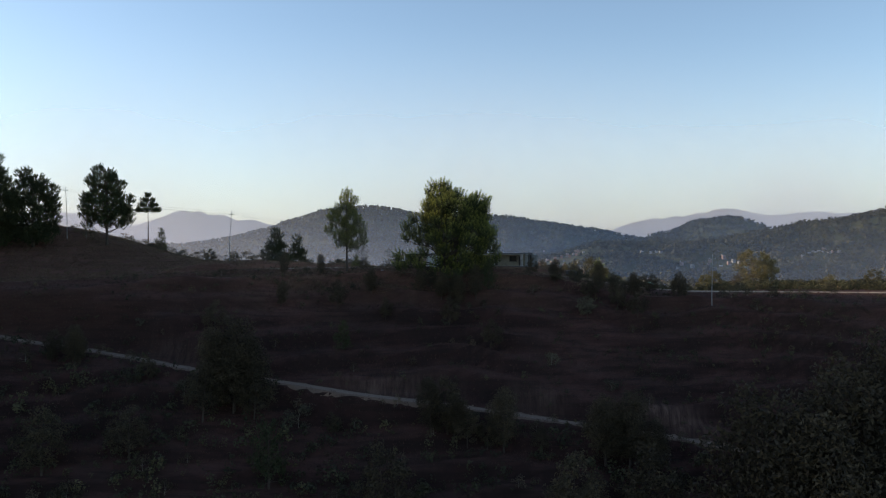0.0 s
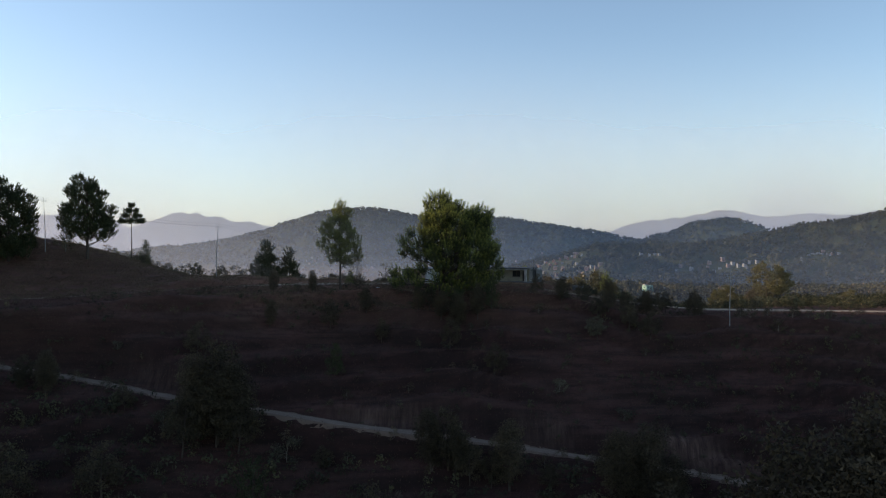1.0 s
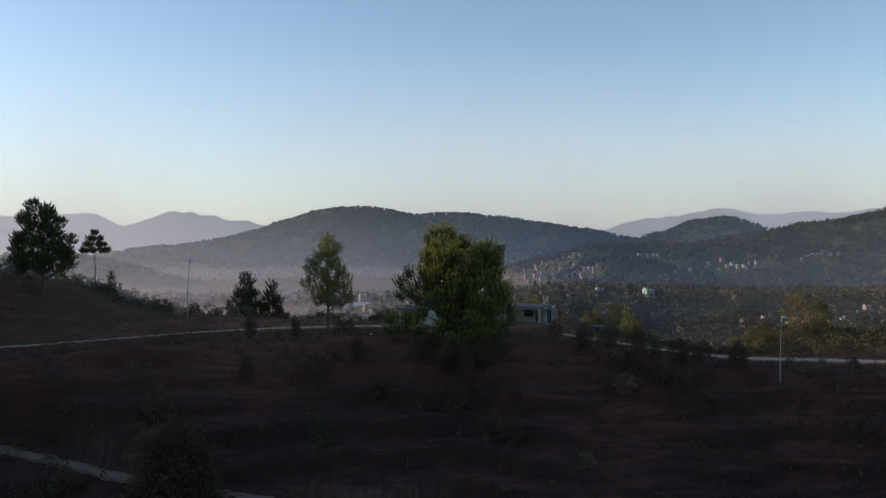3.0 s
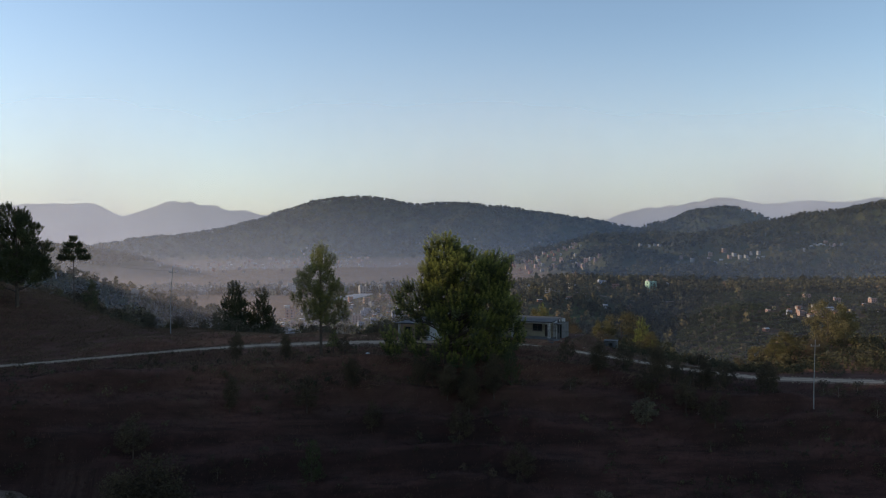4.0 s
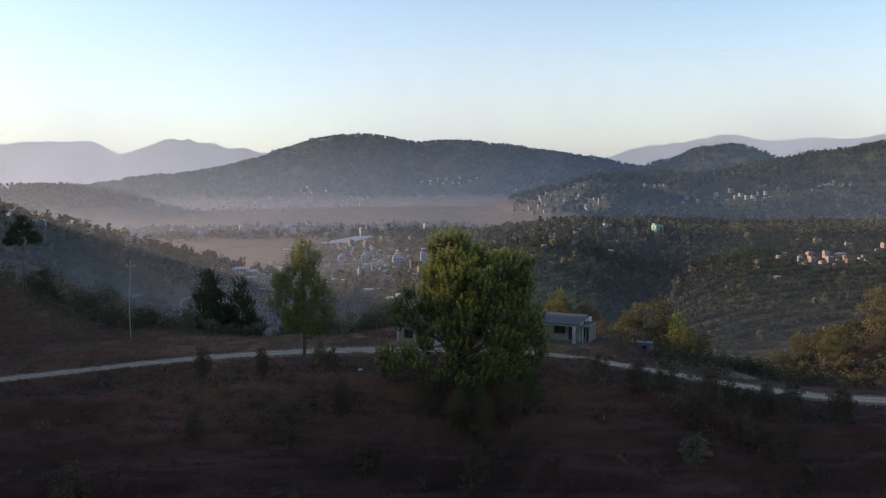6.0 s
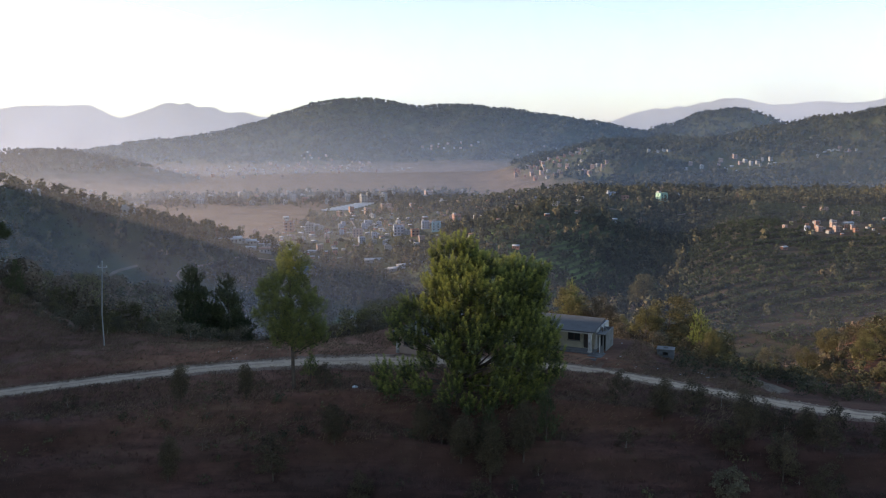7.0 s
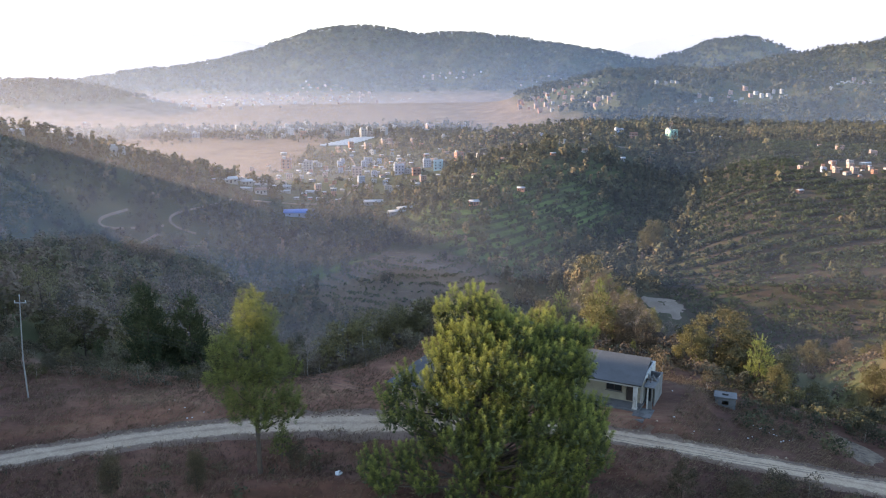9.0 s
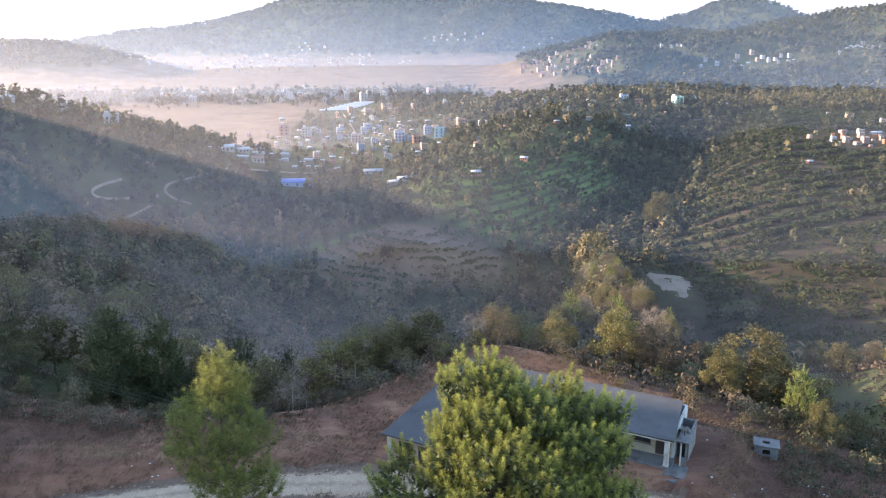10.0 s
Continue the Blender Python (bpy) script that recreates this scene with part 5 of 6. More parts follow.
def block_house(paint, w, d, storeys, label, head=True):
    """A flat-roofed concrete house: walls, floor slabs, windows, parapet and stair head."""
    ob = thing("town_house", (0, 0, -400), label, "house", "houses in the valley")
    h = 3.0 * storeys
    part("wall", boxed(-w / 2, w / 2, -d / 2, d / 2, -4.0, h, bevel=0.05), PAINTS[paint], ob)
    for k in range(1, storeys + 1):
        part("floor_slab", boxed(-w / 2 - 0.5, w / 2 + 0.5, -d / 2 - 0.5, d / 2 + 0.3, 3 * k - 0.02, 3 * k + 0.18), PAINTS["grey"], ob)
    pr = bmesh.new()
    for x0, x1, y0, y1 in ((-w / 2, w / 2, -d / 2, -d / 2 + 0.2), (-w / 2, w / 2, d / 2 - 0.2, d / 2), (-w / 2, -w / 2 + 0.2, -d / 2 + 0.2, d / 2 - 0.2), (w / 2 - 0.2, w / 2, -d / 2 + 0.2, d / 2 - 0.2)):
        box(pr, x0, x1, y0, y1, h + 0.181, h + 1.0)
    part("parapet", pr, PAINTS[paint], ob)
    if head:
        part("stair_head", boxed(-w / 2 + 0.6, -w / 2 + 3.4, -0.5, d / 2 - 0.7, h + 0.19, h + 2.6, bevel=0.03), PAINTS["white"], ob)
    n = max(2, int(w / 3.2))
    for k in range(storeys):
        for j in range(n):
            cx = -w / 2 + w * (j + 0.5) / n
            part("window", boxed(cx - 0.65, cx + 0.65, -d / 2 - 0.06, -d / 2 + 0.02, 3 * k + 1.0, 3 * k + 2.35), PANE, ob)
        part("window", boxed(-w / 2 - 0.06, -w / 2 + 0.02, -0.8, 0.8, 3 * k + 1.0, 3 * k + 2.35), PANE, ob)
    return ob


def gable_house(paint, roof_mat, w, d, label, storeys=1):
    """A small house under a pitched tin roof."""
    ob = thing("cottage", (0, 0, -400), label, "house", "houses in the valley")
    h = 2.7 * storeys
    part("wall", boxed(-w / 2, w / 2, -d / 2, d / 2, -3.0, h), PAINTS[paint], ob)
    rise = d * 0.22
    v = [(-w / 2 - 0.4, -d / 2 - 0.5, h - 0.1), (w / 2 + 0.4, -d / 2 - 0.5, h - 0.1), (w / 2 + 0.4, 0, h + rise), (-w / 2 - 0.4, 0, h + rise), (w / 2 + 0.4, d / 2 + 0.5, h - 0.1), (-w / 2 - 0.4, d / 2 + 0.5, h - 0.1)]
    v += [(a, b, c + 0.12) for a, b, c in v]
    f = [(0, 3, 2, 1), (3, 5, 4, 2), (6, 7, 8, 9), (9, 8, 10, 11), (0, 1, 7, 6), (5, 11, 10, 4), (0, 6, 9, 3), (3, 9, 11, 5), (1, 2, 8, 7), (2, 4, 10, 8)]
    place_part("roof", raw_mesh("roof", v, f, roof_mat), ob)
    part("door", boxed(-0.5, 0.5, -d / 2 - 0.06, -d / 2 + 0.02, 0, 2.0), DARK_WOOD, ob)
    for cx in (-w * 0.3, w * 0.3):
        part("window", boxed(cx - 0.5, cx + 0.5, -d / 2 - 0.06, -d / 2 + 0.02, 0.9, 2.0), PANE, ob)
    return ob


HOUSES = {
    "green4": block_house("green", 9, 9, 4, "tall pale green concrete house with white front"),
    "pink3": block_house("pink", 11, 9, 3, "three-storey pink concrete house"),
    "white2": block_house("white", 9, 8, 2, "two-storey white concrete house"),
    "white3": block_house("white", 8, 8, 3, "three-storey white concrete house"),
    "brick3": block_house("brick", 9, 8, 3, "three-storey bare brick house"),
    "brick2": block_house("brick", 8, 7, 2, "two-storey bare brick house", False),
    "blue3": block_house("blue", 10, 8, 3, "three-storey pale blue concrete house"),
    "yellow2": block_house("yellow", 8, 7, 2, "two-storey yellow ochre house", False),
    "cyan3": block_house("cyan", 9, 8, 3, "three-storey light cyan house"),
    "grey4": block_house("grey", 10, 9, 4, "four-storey unpainted grey concrete house"),
    "tin": gable_house("grey", TIN, 9, 6, "low house under a pale tin roof"),
    "tinw": gable_house("white", RUST_TIN, 8, 6, "white cottage under a rusty tin roof"),
    "tinb": gable_house("brick", TIN, 7, 5, "brick cottage under a pale tin roof"),
    "blueshed": gable_house("blue", TIN_BLUE, 26, 11, "long shed under a bright blue tin roof"),
    "longtin": gable_house("grey", TIN, 20, 8, "long shed under a pale tin roof"),
}
placed = set()
TAKEN = []
FAR_HOUSES = []


def settle(kind, x, y, turn, scale=1.0):
    ob = HOUSES[kind]
    m = Matrix.LocRotScale((x, y, float(ground(x, y)) + 0.3), Euler((0, 0, radians(turn))), (scale,) * 3)
    TAKEN.append((x, y))
    if y > 2150:
        FAR_HOUSES.append((kind, m))
        return None
    if kind not in placed:
        placed.add(kind)
        ob.matrix_basis = m
        return ob
    s = ob.scale.copy()
    ob.scale = (1, 1, 1)
    c = copy_thing(ob, m)
    ob.scale = s
    return c


SINGLES = [("green4", 254, 1000, 20, 1.08), ("white2", 448, 1098, 10, 1.0), ("pink3", 352, 782, 12, 0.5), ("pink3", 338, 786, 15, 0.46), ("brick2", 366, 776, 10, 0.5), ("blue3", 329, 790, 8, 0.4), ("yellow2", 326, 775, 14, 0.45),
           ("tinw", 342, 774, 12, 0.7), ("white2", 370, 826, 6, 0.55), ("tinw", 356, 830, 6, 0.7), ("longtin", 384, 826, 8, 0.5), ("tinb", 275, 712, 20, 0.7), ("blueshed", -118, 724, 4, 0.95), ("longtin", -62, 760, 4, 0.8),
           ("brick3", -178, 985, 0, 1.15), ("grey4", -150, 962, 0, 0.9), ("blue3", -48, 905, 10, 1.0), ("cyan3", -8, 905, -5, 1.0), ("brick2", -30, 890, 10, 1.0), ("blue3", -20, 930, 8, 0.8), ("brick3", 14, 950, 20, 0.9), ("white3", 0, 1180, 5, 1.2),
           ("pink3", -92, 915, 5, 0.9), ("white2", -266, 742, 20, 1.2), ("white2", -300, 735, 10, 0.9), ("tin", -318, 690, 5, 1.0), ("white2", -330, 640, 5, 1.0), ("tin", -190, 790, 30, 1.3), ("tin", -178, 800, 25, 1.1), ("tinw", -160, 775, 20, 1.2),
           ("blue3", 110, 1010, 0, 0.8), ("blue3", 196, 1005, 5, 0.9), ("brick2", 212, 1002, 5, 0.9), ("tinw", 84, 950, 10, 1.2), ("tinw", 60, 960, 0, 1.2), ("brick2", 102, 985, 0, 0.8), ("white2", 300, 1085, 0, 0.9), ("tin", 330, 1070, 0, 1.0),
           ("longtin", -40, 716, 25, 0.7), ("longtin", -34, 724, 25, 0.6), ("tinb", 20, 690, 15, 1.0), ("tinb", 60, 735, -20, 0.8)]
for kind, x, y, turn, s in SINGLES:
    settle(kind, x, y, turn, s)


def cluster(n, cx, cy, sx, sy, kinds, gap, r, size=1.0, tilt=0.0, high=None, low=-9):
    tries = 0
    while n > 0 and tries < 4000:
        tries += 1
        x, y = r.normal(cx, sx), r.normal(cy, sy)
        y += tilt * (x - cx)
        if 560 < y < 775 and x < 200:
            continue
        if high is not None and not low < float(hills(x, y)) < high:
            continue
        if any(abs(x - a) < gap and abs(y - b) < gap * 1.6 for a, b in TAKEN):
            continue
        settle(str(r.choice(kinds)), x, y, r.uniform(-25, 25), size * r.uniform(0.75, 1.15))
        n -= 1


rt = np.random.default_rng(97)
cluster(16, -146, 800, 26, 18, ["tin", "tinb", "tin", "white2", "longtin"], 9, rt, 0.6)
cluster(100, -92, 895, 52, 85, ["tin", "tin", "white2", "brick2", "blue3", "tinb", "white2", "pink3", "tinw", "tin"], 8, rt, 0.55)
cluster(40, -30, 1170, 75, 75, ["brick2", "white2", "brick3", "tin", "pink3", "tinb"], 15, rt, 0.75)
cluster(22, 60, 1020, 80, 60, ["brick2", "tinw", "tin", "tinb", "white2"], 22, rt, 0.8)
cluster(34, -330, 1500, 140, 45, ["white2", "white3", "brick2", "pink3"], 26, rt, 1.1)
cluster(10, -170, 1440, 60, 30, ["white3", "white2", "yellow2"], 24, rt, 1.1)
cluster(80, -470, 2400, 150, 60, ["white2", "pink3", "brick2", "brick3", "tin", "yellow2"], 18, rt, 0.72, 0.1, 28)
cluster(12, -395, 2600, 50, 30, ["white2", "pink3", "brick2"], 20, rt, 0.62)
cluster(10, -240, 2850, 120, 30, ["white2", "white3"], 40, rt, 0.7, 0, 60)
cluster(12, 20, 2780, 40, 20, ["white2", "pink3"], 20, rt, 0.65)
cluster(52, 205, 1830, 55, 70, ["pink3", "white2", "brick3", "brick2", "pink3"], 13, rt, 0.66, 0.6, 85, 14)
cluster(24, 350, 2560, 60, 90, ["white2", "white3", "pink3"], 26, rt, 0.55, 0.6, 95)
cluster(20, 590, 1672, 42, 16, ["white2", "white3", "pink3", "tin"], 11, rt, 0.7)
cluster(9, 801, 1697, 22, 8, ["white2", "tin", "pink3"], 9, rt, 0.7)
cluster(6, 439, 1816, 18, 7, ["white2", "tin"], 9, rt, 0.7)
cluster(14, 296, 1654, 22, 14, ["white2", "pink3", "yellow2"], 9, rt, 0.7)
cluster(16, 362, 796, 22, 18, ["brick2", "pink3", "tinb", "tinw", "yellow2", "brick3"], 6.5, rt, 0.38)
cluster(9, 430, 880, 40, 40, ["brick2", "pink3", "tinw", "tinb"], 14, rt, 0.55)
cluster(7, -620, 2180, 120, 20, ["white2", "pink3"], 40, rt, 0.8)


def far_settlement():
    """The farthest houses, each a small block of its own, in one mesh."""
    bm, mats = bmesh.new(), []
    for kind, m in FAR_HOUSES:
        for child in HOUSES[kind].children:
            me = child.data.copy()
            me.transform(m)
            mat = DARK_ROOM if me.materials[0] == PANE else me.materials[0]
            if mat not in mats:
                mats.append(mat)
            me.polygons.foreach_set("material_index", np.full(len(me.polygons), mats.index(mat), np.int32))
            bm.from_mesh(me)
            bpy.data.meshes.remove(me)
    me = bpy.data.meshes.new("far_houses")
    bm.to_mesh(me)
    bm.free()
    for mat in mats:
        me.materials.append(mat)
    return tagged(new("far_houses", me), "small white, pink and brick houses at the foot of the far hill", "houses", kind="stuff")


far_settlement()


# plastic tunnels beside the town
def tunnel(x, y, turn, length):
    TAKEN.extend([(x + s * math.cos(radians(turn)), y + s * math.sin(radians(turn))) for s in np.arange(-length / 2, length / 2, 12)])
    ob = thing("plastic_tunnel", (x, y, float(ground(x, y)) + 0.2), "long white plastic growing tunnel on the flat field", "greenhouse", "plastic tunnels", turn)
    ang = np.linspace(0, math.pi, 9)
    prof = np.column_stack([np.cos(ang) * 3.2, np.sin(ang) * 1.9])
    v = np.concatenate([np.column_stack([np.full(9, s), prof]) for s in (-length / 2, length / 2)])
    f = [(k, k + 1, k + 10, k + 9) for k in range(8)]
    f3 = [(0, k, k + 1) for k in range(1, 8)] + [(9, 9 + k + 1, 9 + k) for k in range(1, 8)]
    me = bpy.data.meshes.new("cover")
    me.from_pydata([tuple(p) for p in v], [], f + f3)
    me.materials.append(TUNNEL)
    place_part("cover", me, ob)
    part("door", boxed(-length / 2 - 0.08, -length / 2 - 0.02, -0.9, 0.9, 0, 2.1), PAINTS["grey"], ob)


for k in range(8):
    tunnel(-160 + 4.5 * k, 1262 + 15.0 * k, 8 + 2 * math.sin(k), 44 - 1.5 * k)

# ---- woods, orchards and grass ----
def crowns(r, x, y, z, high, wide, tone, n, leaf=1.0, lobes=5):
    """Many crowns in one mesh: each a cluster of rounded boughs, covered by n leafy sprays."""
    m = len(x)
    boughs = unit(r.normal(size=(m, lobes, 3)) + (0, 0, 0.35)) * r.uniform(0.3, 0.72, (m, lobes, 1))
    girth = r.uniform(0.36, 0.62, (m, lobes, 1))
    pick = r.integers(0, lobes, (m, n))[..., None]
    c0, g = np.take_along_axis(boughs, pick, 1), np.take_along_axis(girth, pick, 1)
    d = unit(r.normal(size=(m, n, 3)) + 0.7 * c0 + (0, 0, 0.2))
    scale = np.stack([wide, wide, high * 0.5], -1)[:, None]
    c = np.stack([x, y, z + high * 0.52], -1)[:, None] + (c0 + d * g) * scale * r.uniform(0.88, 1.06, (m, n, 1))
    size = (0.36 * wide + 0.12 * high)[:, None, None] * r.uniform(0.55, 1.25, (m, n, 1)) * (14 / n) ** 0.5 * leaf
    t = unit(np.cross(d, r.normal(size=(m, n, 3))))
    b = np.cross(d, t)
    tilt = d * r.uniform(-0.4, 0.4, (m, n, 1))
    p0, p1 = c + (t + tilt) * size, c + (-0.5 * t + 0.87 * b - tilt) * size
    p2 = c + (-0.5 * t - 0.87 * b + 0.3 * tilt) * size
    v = np.stack([p0, p1, p2], 2).reshape(-1, 3)
    f = np.arange(len(v)).reshape(-1, 3)
    tones = np.repeat(np.clip(tone, 0.02, 0.98), n * 3)
    return v, f, tones


def woods_object(name, groups, material, label, category="woods"):
    v = np.concatenate([g[0] for g in groups])
    t = np.concatenate([g[2] for g in groups])
    me = raw_mesh(name, v, np.arange(len(v)).reshape(-1, 3), material)
    at = me.attributes.new("tone", "FLOAT", "POINT")
    at.data.foreach_set("value", t.astype(np.float32))
    return tagged(new(name, me), label, category, kind="stuff")


def in_view(x, y, margin=40):
    return np.abs(x) < 0.60 * y + margin


rw = np.random.default_rng(81)


def spread(n, x0, x1, y0, y1, keep):
    x, y = rw.uniform(x0, x1, n), rw.uniform(y0, y1, n)
    k = in_view(x, y) & (rw.random(n) < keep(x, y))
    return x[k], y[k]


def clear_of_roads(x, y):
    ok = np.ones(np.shape(x), bool)
    for line, wide in VALLEY_ROADS:
        p = np.asarray(line, float)
        for a, b in zip(p[:-1], p[1:]):
            t = np.clip(((x - a[0]) * (b[0] - a[0]) + (y - a[1]) * (b[1] - a[1])) / ((b - a) ** 2).sum(), 0, 1)
            # trees in front of a road hide it: keep a wider strip clear on the near side
            dx, dy = x - a[0] - t * (b[0] - a[0]), y - a[1] - t * (b[1] - a[1])
            ok &= ~((np.abs(dx) < wide) & (dy > -wide * 3.2) & (dy < wide))
    return ok


LANDMARKS = {(x, y) for kind, x, y, turn, s in SINGLES}


def clear_of_houses(x, y):
    ok = np.ones(np.shape(x), bool)
    for a, b in TAKEN:
        front = 27 if (a, b) in LANDMARKS else 11 if b < 1300 else 45
        ok &= ~((np.abs(x - a) < 9) & (y - b > -front) & (y - b < 8))
    return ok


VALLEY_ROADS = [
    ([(-217, 641), (-227, 631), (-234, 625), (-240, 626), (-240, 634), (-235, 645), (-228, 660)], 4.2),
    ([(-222, 600), (-212, 618), (-205, 633), (-201, 648), (-204, 656)], 4.2),
    ([(-180, 654), (-190, 655), (-198, 657), (-204, 664), (-202, 676), (-193, 690), (-184, 706), (-172, 740)], 4.2),
    ([(-172, 740), (-140, 752), (-110, 760), (-92, 790), (-84, 850), (-96, 960), (-118, 1080), (-140, 1200)], 4),
    ([(100, 930), (180, 935), (260, 960), (330, 985), (400, 1040)], 4),
]
BARE_PATCHES = [(115, 505, 11, 15), (-6, 566, 17, 5)]


def near_patch(x, y):
    hit_ = np.zeros(np.shape(x), bool)
    for cx, cy, a, b in BARE_PATCHES:
        hit_ |= ((x - cx) / (a * 1.15)) ** 2 + ((y - cy + 0.9 * b) / (b * 2.1)) ** 2 < 1
    return hit_


TOWN = lambda x, y: bell(x, -90, 95) * bell(y, 960, 190)


def wood_share(x, y):
    f, o, g = cover(x, y)
    s = (1 - 0.93 * brown_steps(x, y)) * (1 - smooth(0.1, 0.5, f) * (brown_steps(x, y) < 0.1)) * (1 - 0.965 * smooth(0.2, 0.7, o)) * (1 - 0.84 * smooth(0.15, 0.5, g)) * (1 - 0.4 * smooth(0.2, 0.7, TOWN(x, y)))
    strip = bell(y, 1480 + 0.12 * x, 75) * smooth(60, -120, x)          # tree belt between the fields
    s = np.maximum(s, 0.75 * strip * (x > -700))
    s = s * (1 - ((x + 135) / 70) ** 2 - ((y - 1225) / 120) ** 2 < 0)      # open ground before the tunnels
    return s * clear_of_roads(x, y) * clear_of_houses(x, y) * ~near_patch(x, y)


def tone_of(x, y, base=0.3, span=0.22):
    return base + 0.22 * waves(x, y, 150, 21) + 0.1 * waves(x, y, 33, 22) + rw.normal(0, span * 0.9, len(x))


groups = []
x, y = spread(2100, -230, 250, 285, 450, lambda x, y: wood_share(x, y) * (np.abs(x) < 0.58 * (y - 60) + 20))
spur = bell(x, 30 + 0.14 * (y - 200), 24)
groups.append(crowns(rw, x, y, ground(x, y), rw.uniform(4, 10, len(x)) * (1 - 0.5 * spur), rw.uniform(1.8, 4.0, len(x)) * (1 - 0.45 * spur), tone_of(x, y, 0.44, 0.24) + 0.1 * spur, 80, 0.8, 7))
big = np.array(scatter(430, -190, -14, 214, 440, 6.0, np.random.default_rng(83), lambda a, b: b - float(plateau_edge(a)) > 18 and abs(a) < 0.58 * (b - 60) + 20 and a + 0.12 * (b - 220) < -20))
x, y = big.T
high = rw.uniform(5.5, 11, len(x))
slope = [crowns(rw, x, y, ground(x, y) - 0.5, high, high * rw.uniform(0.36, 0.52, len(x)), np.minimum(tone_of(x, y, 0.5, 0.2), 0.7), 240, 0.72, 9)]
x, y = spread(3600, -300, 330, 440, 620, wood_share)
groups.append(crowns(rw, x, y, ground(x, y), rw.uniform(4, 13, len(x)), rw.uniform(2.0, 4.4, len(x)), tone_of(x, y, 0.4, 0.28) * (1 - 0.45 * orchard_share(x, y)), 60, 0.8, 7))
x, y = spread(19000, -620, 720, 600, 1330, wood_share)
groups.append(crowns(rw, x, y, ground(x, y), (5 + 11 * rw.random(len(x)) ** 1.8) * (1 - 0.55 * smooth(0.15, 0.5, TOWN(x, y))), (2.0 + 3.6 * rw.random(len(x)) ** 1.6) * (1 - 0.3 * smooth(0.15, 0.5, TOWN(x, y))), tone_of(x, y, 0.27), 26, 0.9))
x, y = spread(6500, -140, 125, 188, 340, lambda x, y: ((y - plateau_edge(x) > 5) & (np.abs(x) < 0.6 * (y - 55) + 15)) * (0.25 + 0.75 * smooth(-30, -12, x)))
slope.append(crowns(rw, x, y, ground(x, y) - 0.3, rw.uniform(0.9, 2.6, len(x)), rw.uniform(0.7, 1.8, len(x)), tone_of(x, y, 0.32, 0.2), 48, 0.62))
x, y = spread(4600, -330, 560, 560, 1330, lambda x, y: wood_share(x, y) * smooth(-0.6, 0.5, waves(x, y, 60, 61)))
groups.append(crowns(rw, x, y, ground(x, y), rw.uniform(8, 17, len(x)), rw.uniform(2.0, 4.2, len(x)), tone_of(x, y, 0.36, 0.24) * (1 - 0.4 * orchard_share(x, y)), 46, 0.8, 7))
y = rw.uniform(560, 1020, 420)
x = 62 + 0.42 * (y - 520) + rw.normal(0, 15, 420)
groups.append(crowns(rw, x, y, ground(x, y), rw.uniform(7, 15, len(x)), rw.uniform(2.4, 4.6, len(x)), tone_of(x, y, 0.16, 0.14), 54, 0.8, 7))
woods_object("slope_woods", slope, DRY_WOODS, "dark brownish dry woods on the slope behind the ridge")
woods_object("valley_woods", groups, WOODS, "mixed dark green and autumn brown woods in the valley")
x, y = spread(15000, -1100, 1500, 1300, 2300, wood_share)
g1 = crowns(rw, x, y, ground(x, y), rw.uniform(9, 17, len(x)), rw.uniform(3.5, 6.5, len(x)), tone_of(x, y, 0.13, 0.12), 16)
x, y = spread(22000, -2000, 2600, 2300, 4200, lambda x, y: smooth(16, 40, hills(x, y)) * ((y < 3700) | (x > 500)) * clear_of_houses(x, y))
g2 = crowns(rw, x, y, ground(x, y), rw.uniform(9, 16, len(x)), rw.uniform(6, 10, len(x)), tone_of(x, y, 0.12, 0.12), 11)
belt = lambda x, y: bell(y, 1480 + 0.1 * x, 85) * smooth(140, -60, x) * smooth(-0.75, 0.1, waves(x, y, 120, 66)) * clear_of_houses(x, y)
x, y = spread(4200, -720, 140, 1330, 1680, belt)
g3 = crowns(rw, x, y, ground(x, y), rw.uniform(5, 13, len(x)), rw.uniform(3.0, 6.0, len(x)), tone_of(x, y, 0.24, 0.16), 26, 0.9)
woods_object("hill_woods", [g1, g2, g3], WOODS, "dark pine woods over the hills across the valley")

# orchard and terrace bushes stand in rows along the contours
cand = rw.uniform((80, 400), (600, 1010), (72000, 2))
k = terrace_line(cand[:, 0], cand[:, 1])
k = k - np.floor(k)
f, o, g = cover(cand[:, 0], cand[:, 1])
row_at = bell(k, 0.64, 0.2)
gap = waves(cand[:, 0], cand[:, 1], 70, 32)
far_side = 0.12 + 0.88 * smooth(535, 560, cand[:, 1] - 0.10 * (cand[:, 0] - 150))
keep = (o > 0.45) & in_view(*cand.T) & (rw.random(len(cand)) < far_side) & (rw.random(len(cand)) < row_at * (0.98 - 0.5 * smooth(0.45, 0.8, gap))) & ~near_patch(*cand.T) & clear_of_houses(*cand.T)
rows = cand
x, y = rows[keep].T
orchard = [crowns(rw, x, y, ground(x, y), rw.uniform(2.4, 4.8, len(x)), rw.uniform(1.5, 2.6, len(x)), tone_of(x, y, 0.22, 0.18), 28, 0.85)]
x, y = spread(11000, 85, 330, 370, 575, lambda x, y: (cover(x, y)[1] > 0.3) * smooth(575, 545, y - 0.10 * (x - 150)) * ~near_patch(x, y) * smooth(-0.7, 0.3, waves(x, y, 30, 62)))
orchard.append(crowns(rw, x, y, ground(x, y) - 0.2, rw.uniform(0.8, 2.4, len(x)), rw.uniform(0.8, 1.7, len(x)), 0.4 + 0.2 * waves(x, y, 40, 63) + rw.normal(0, 0.12, len(x)), 24, 0.8))
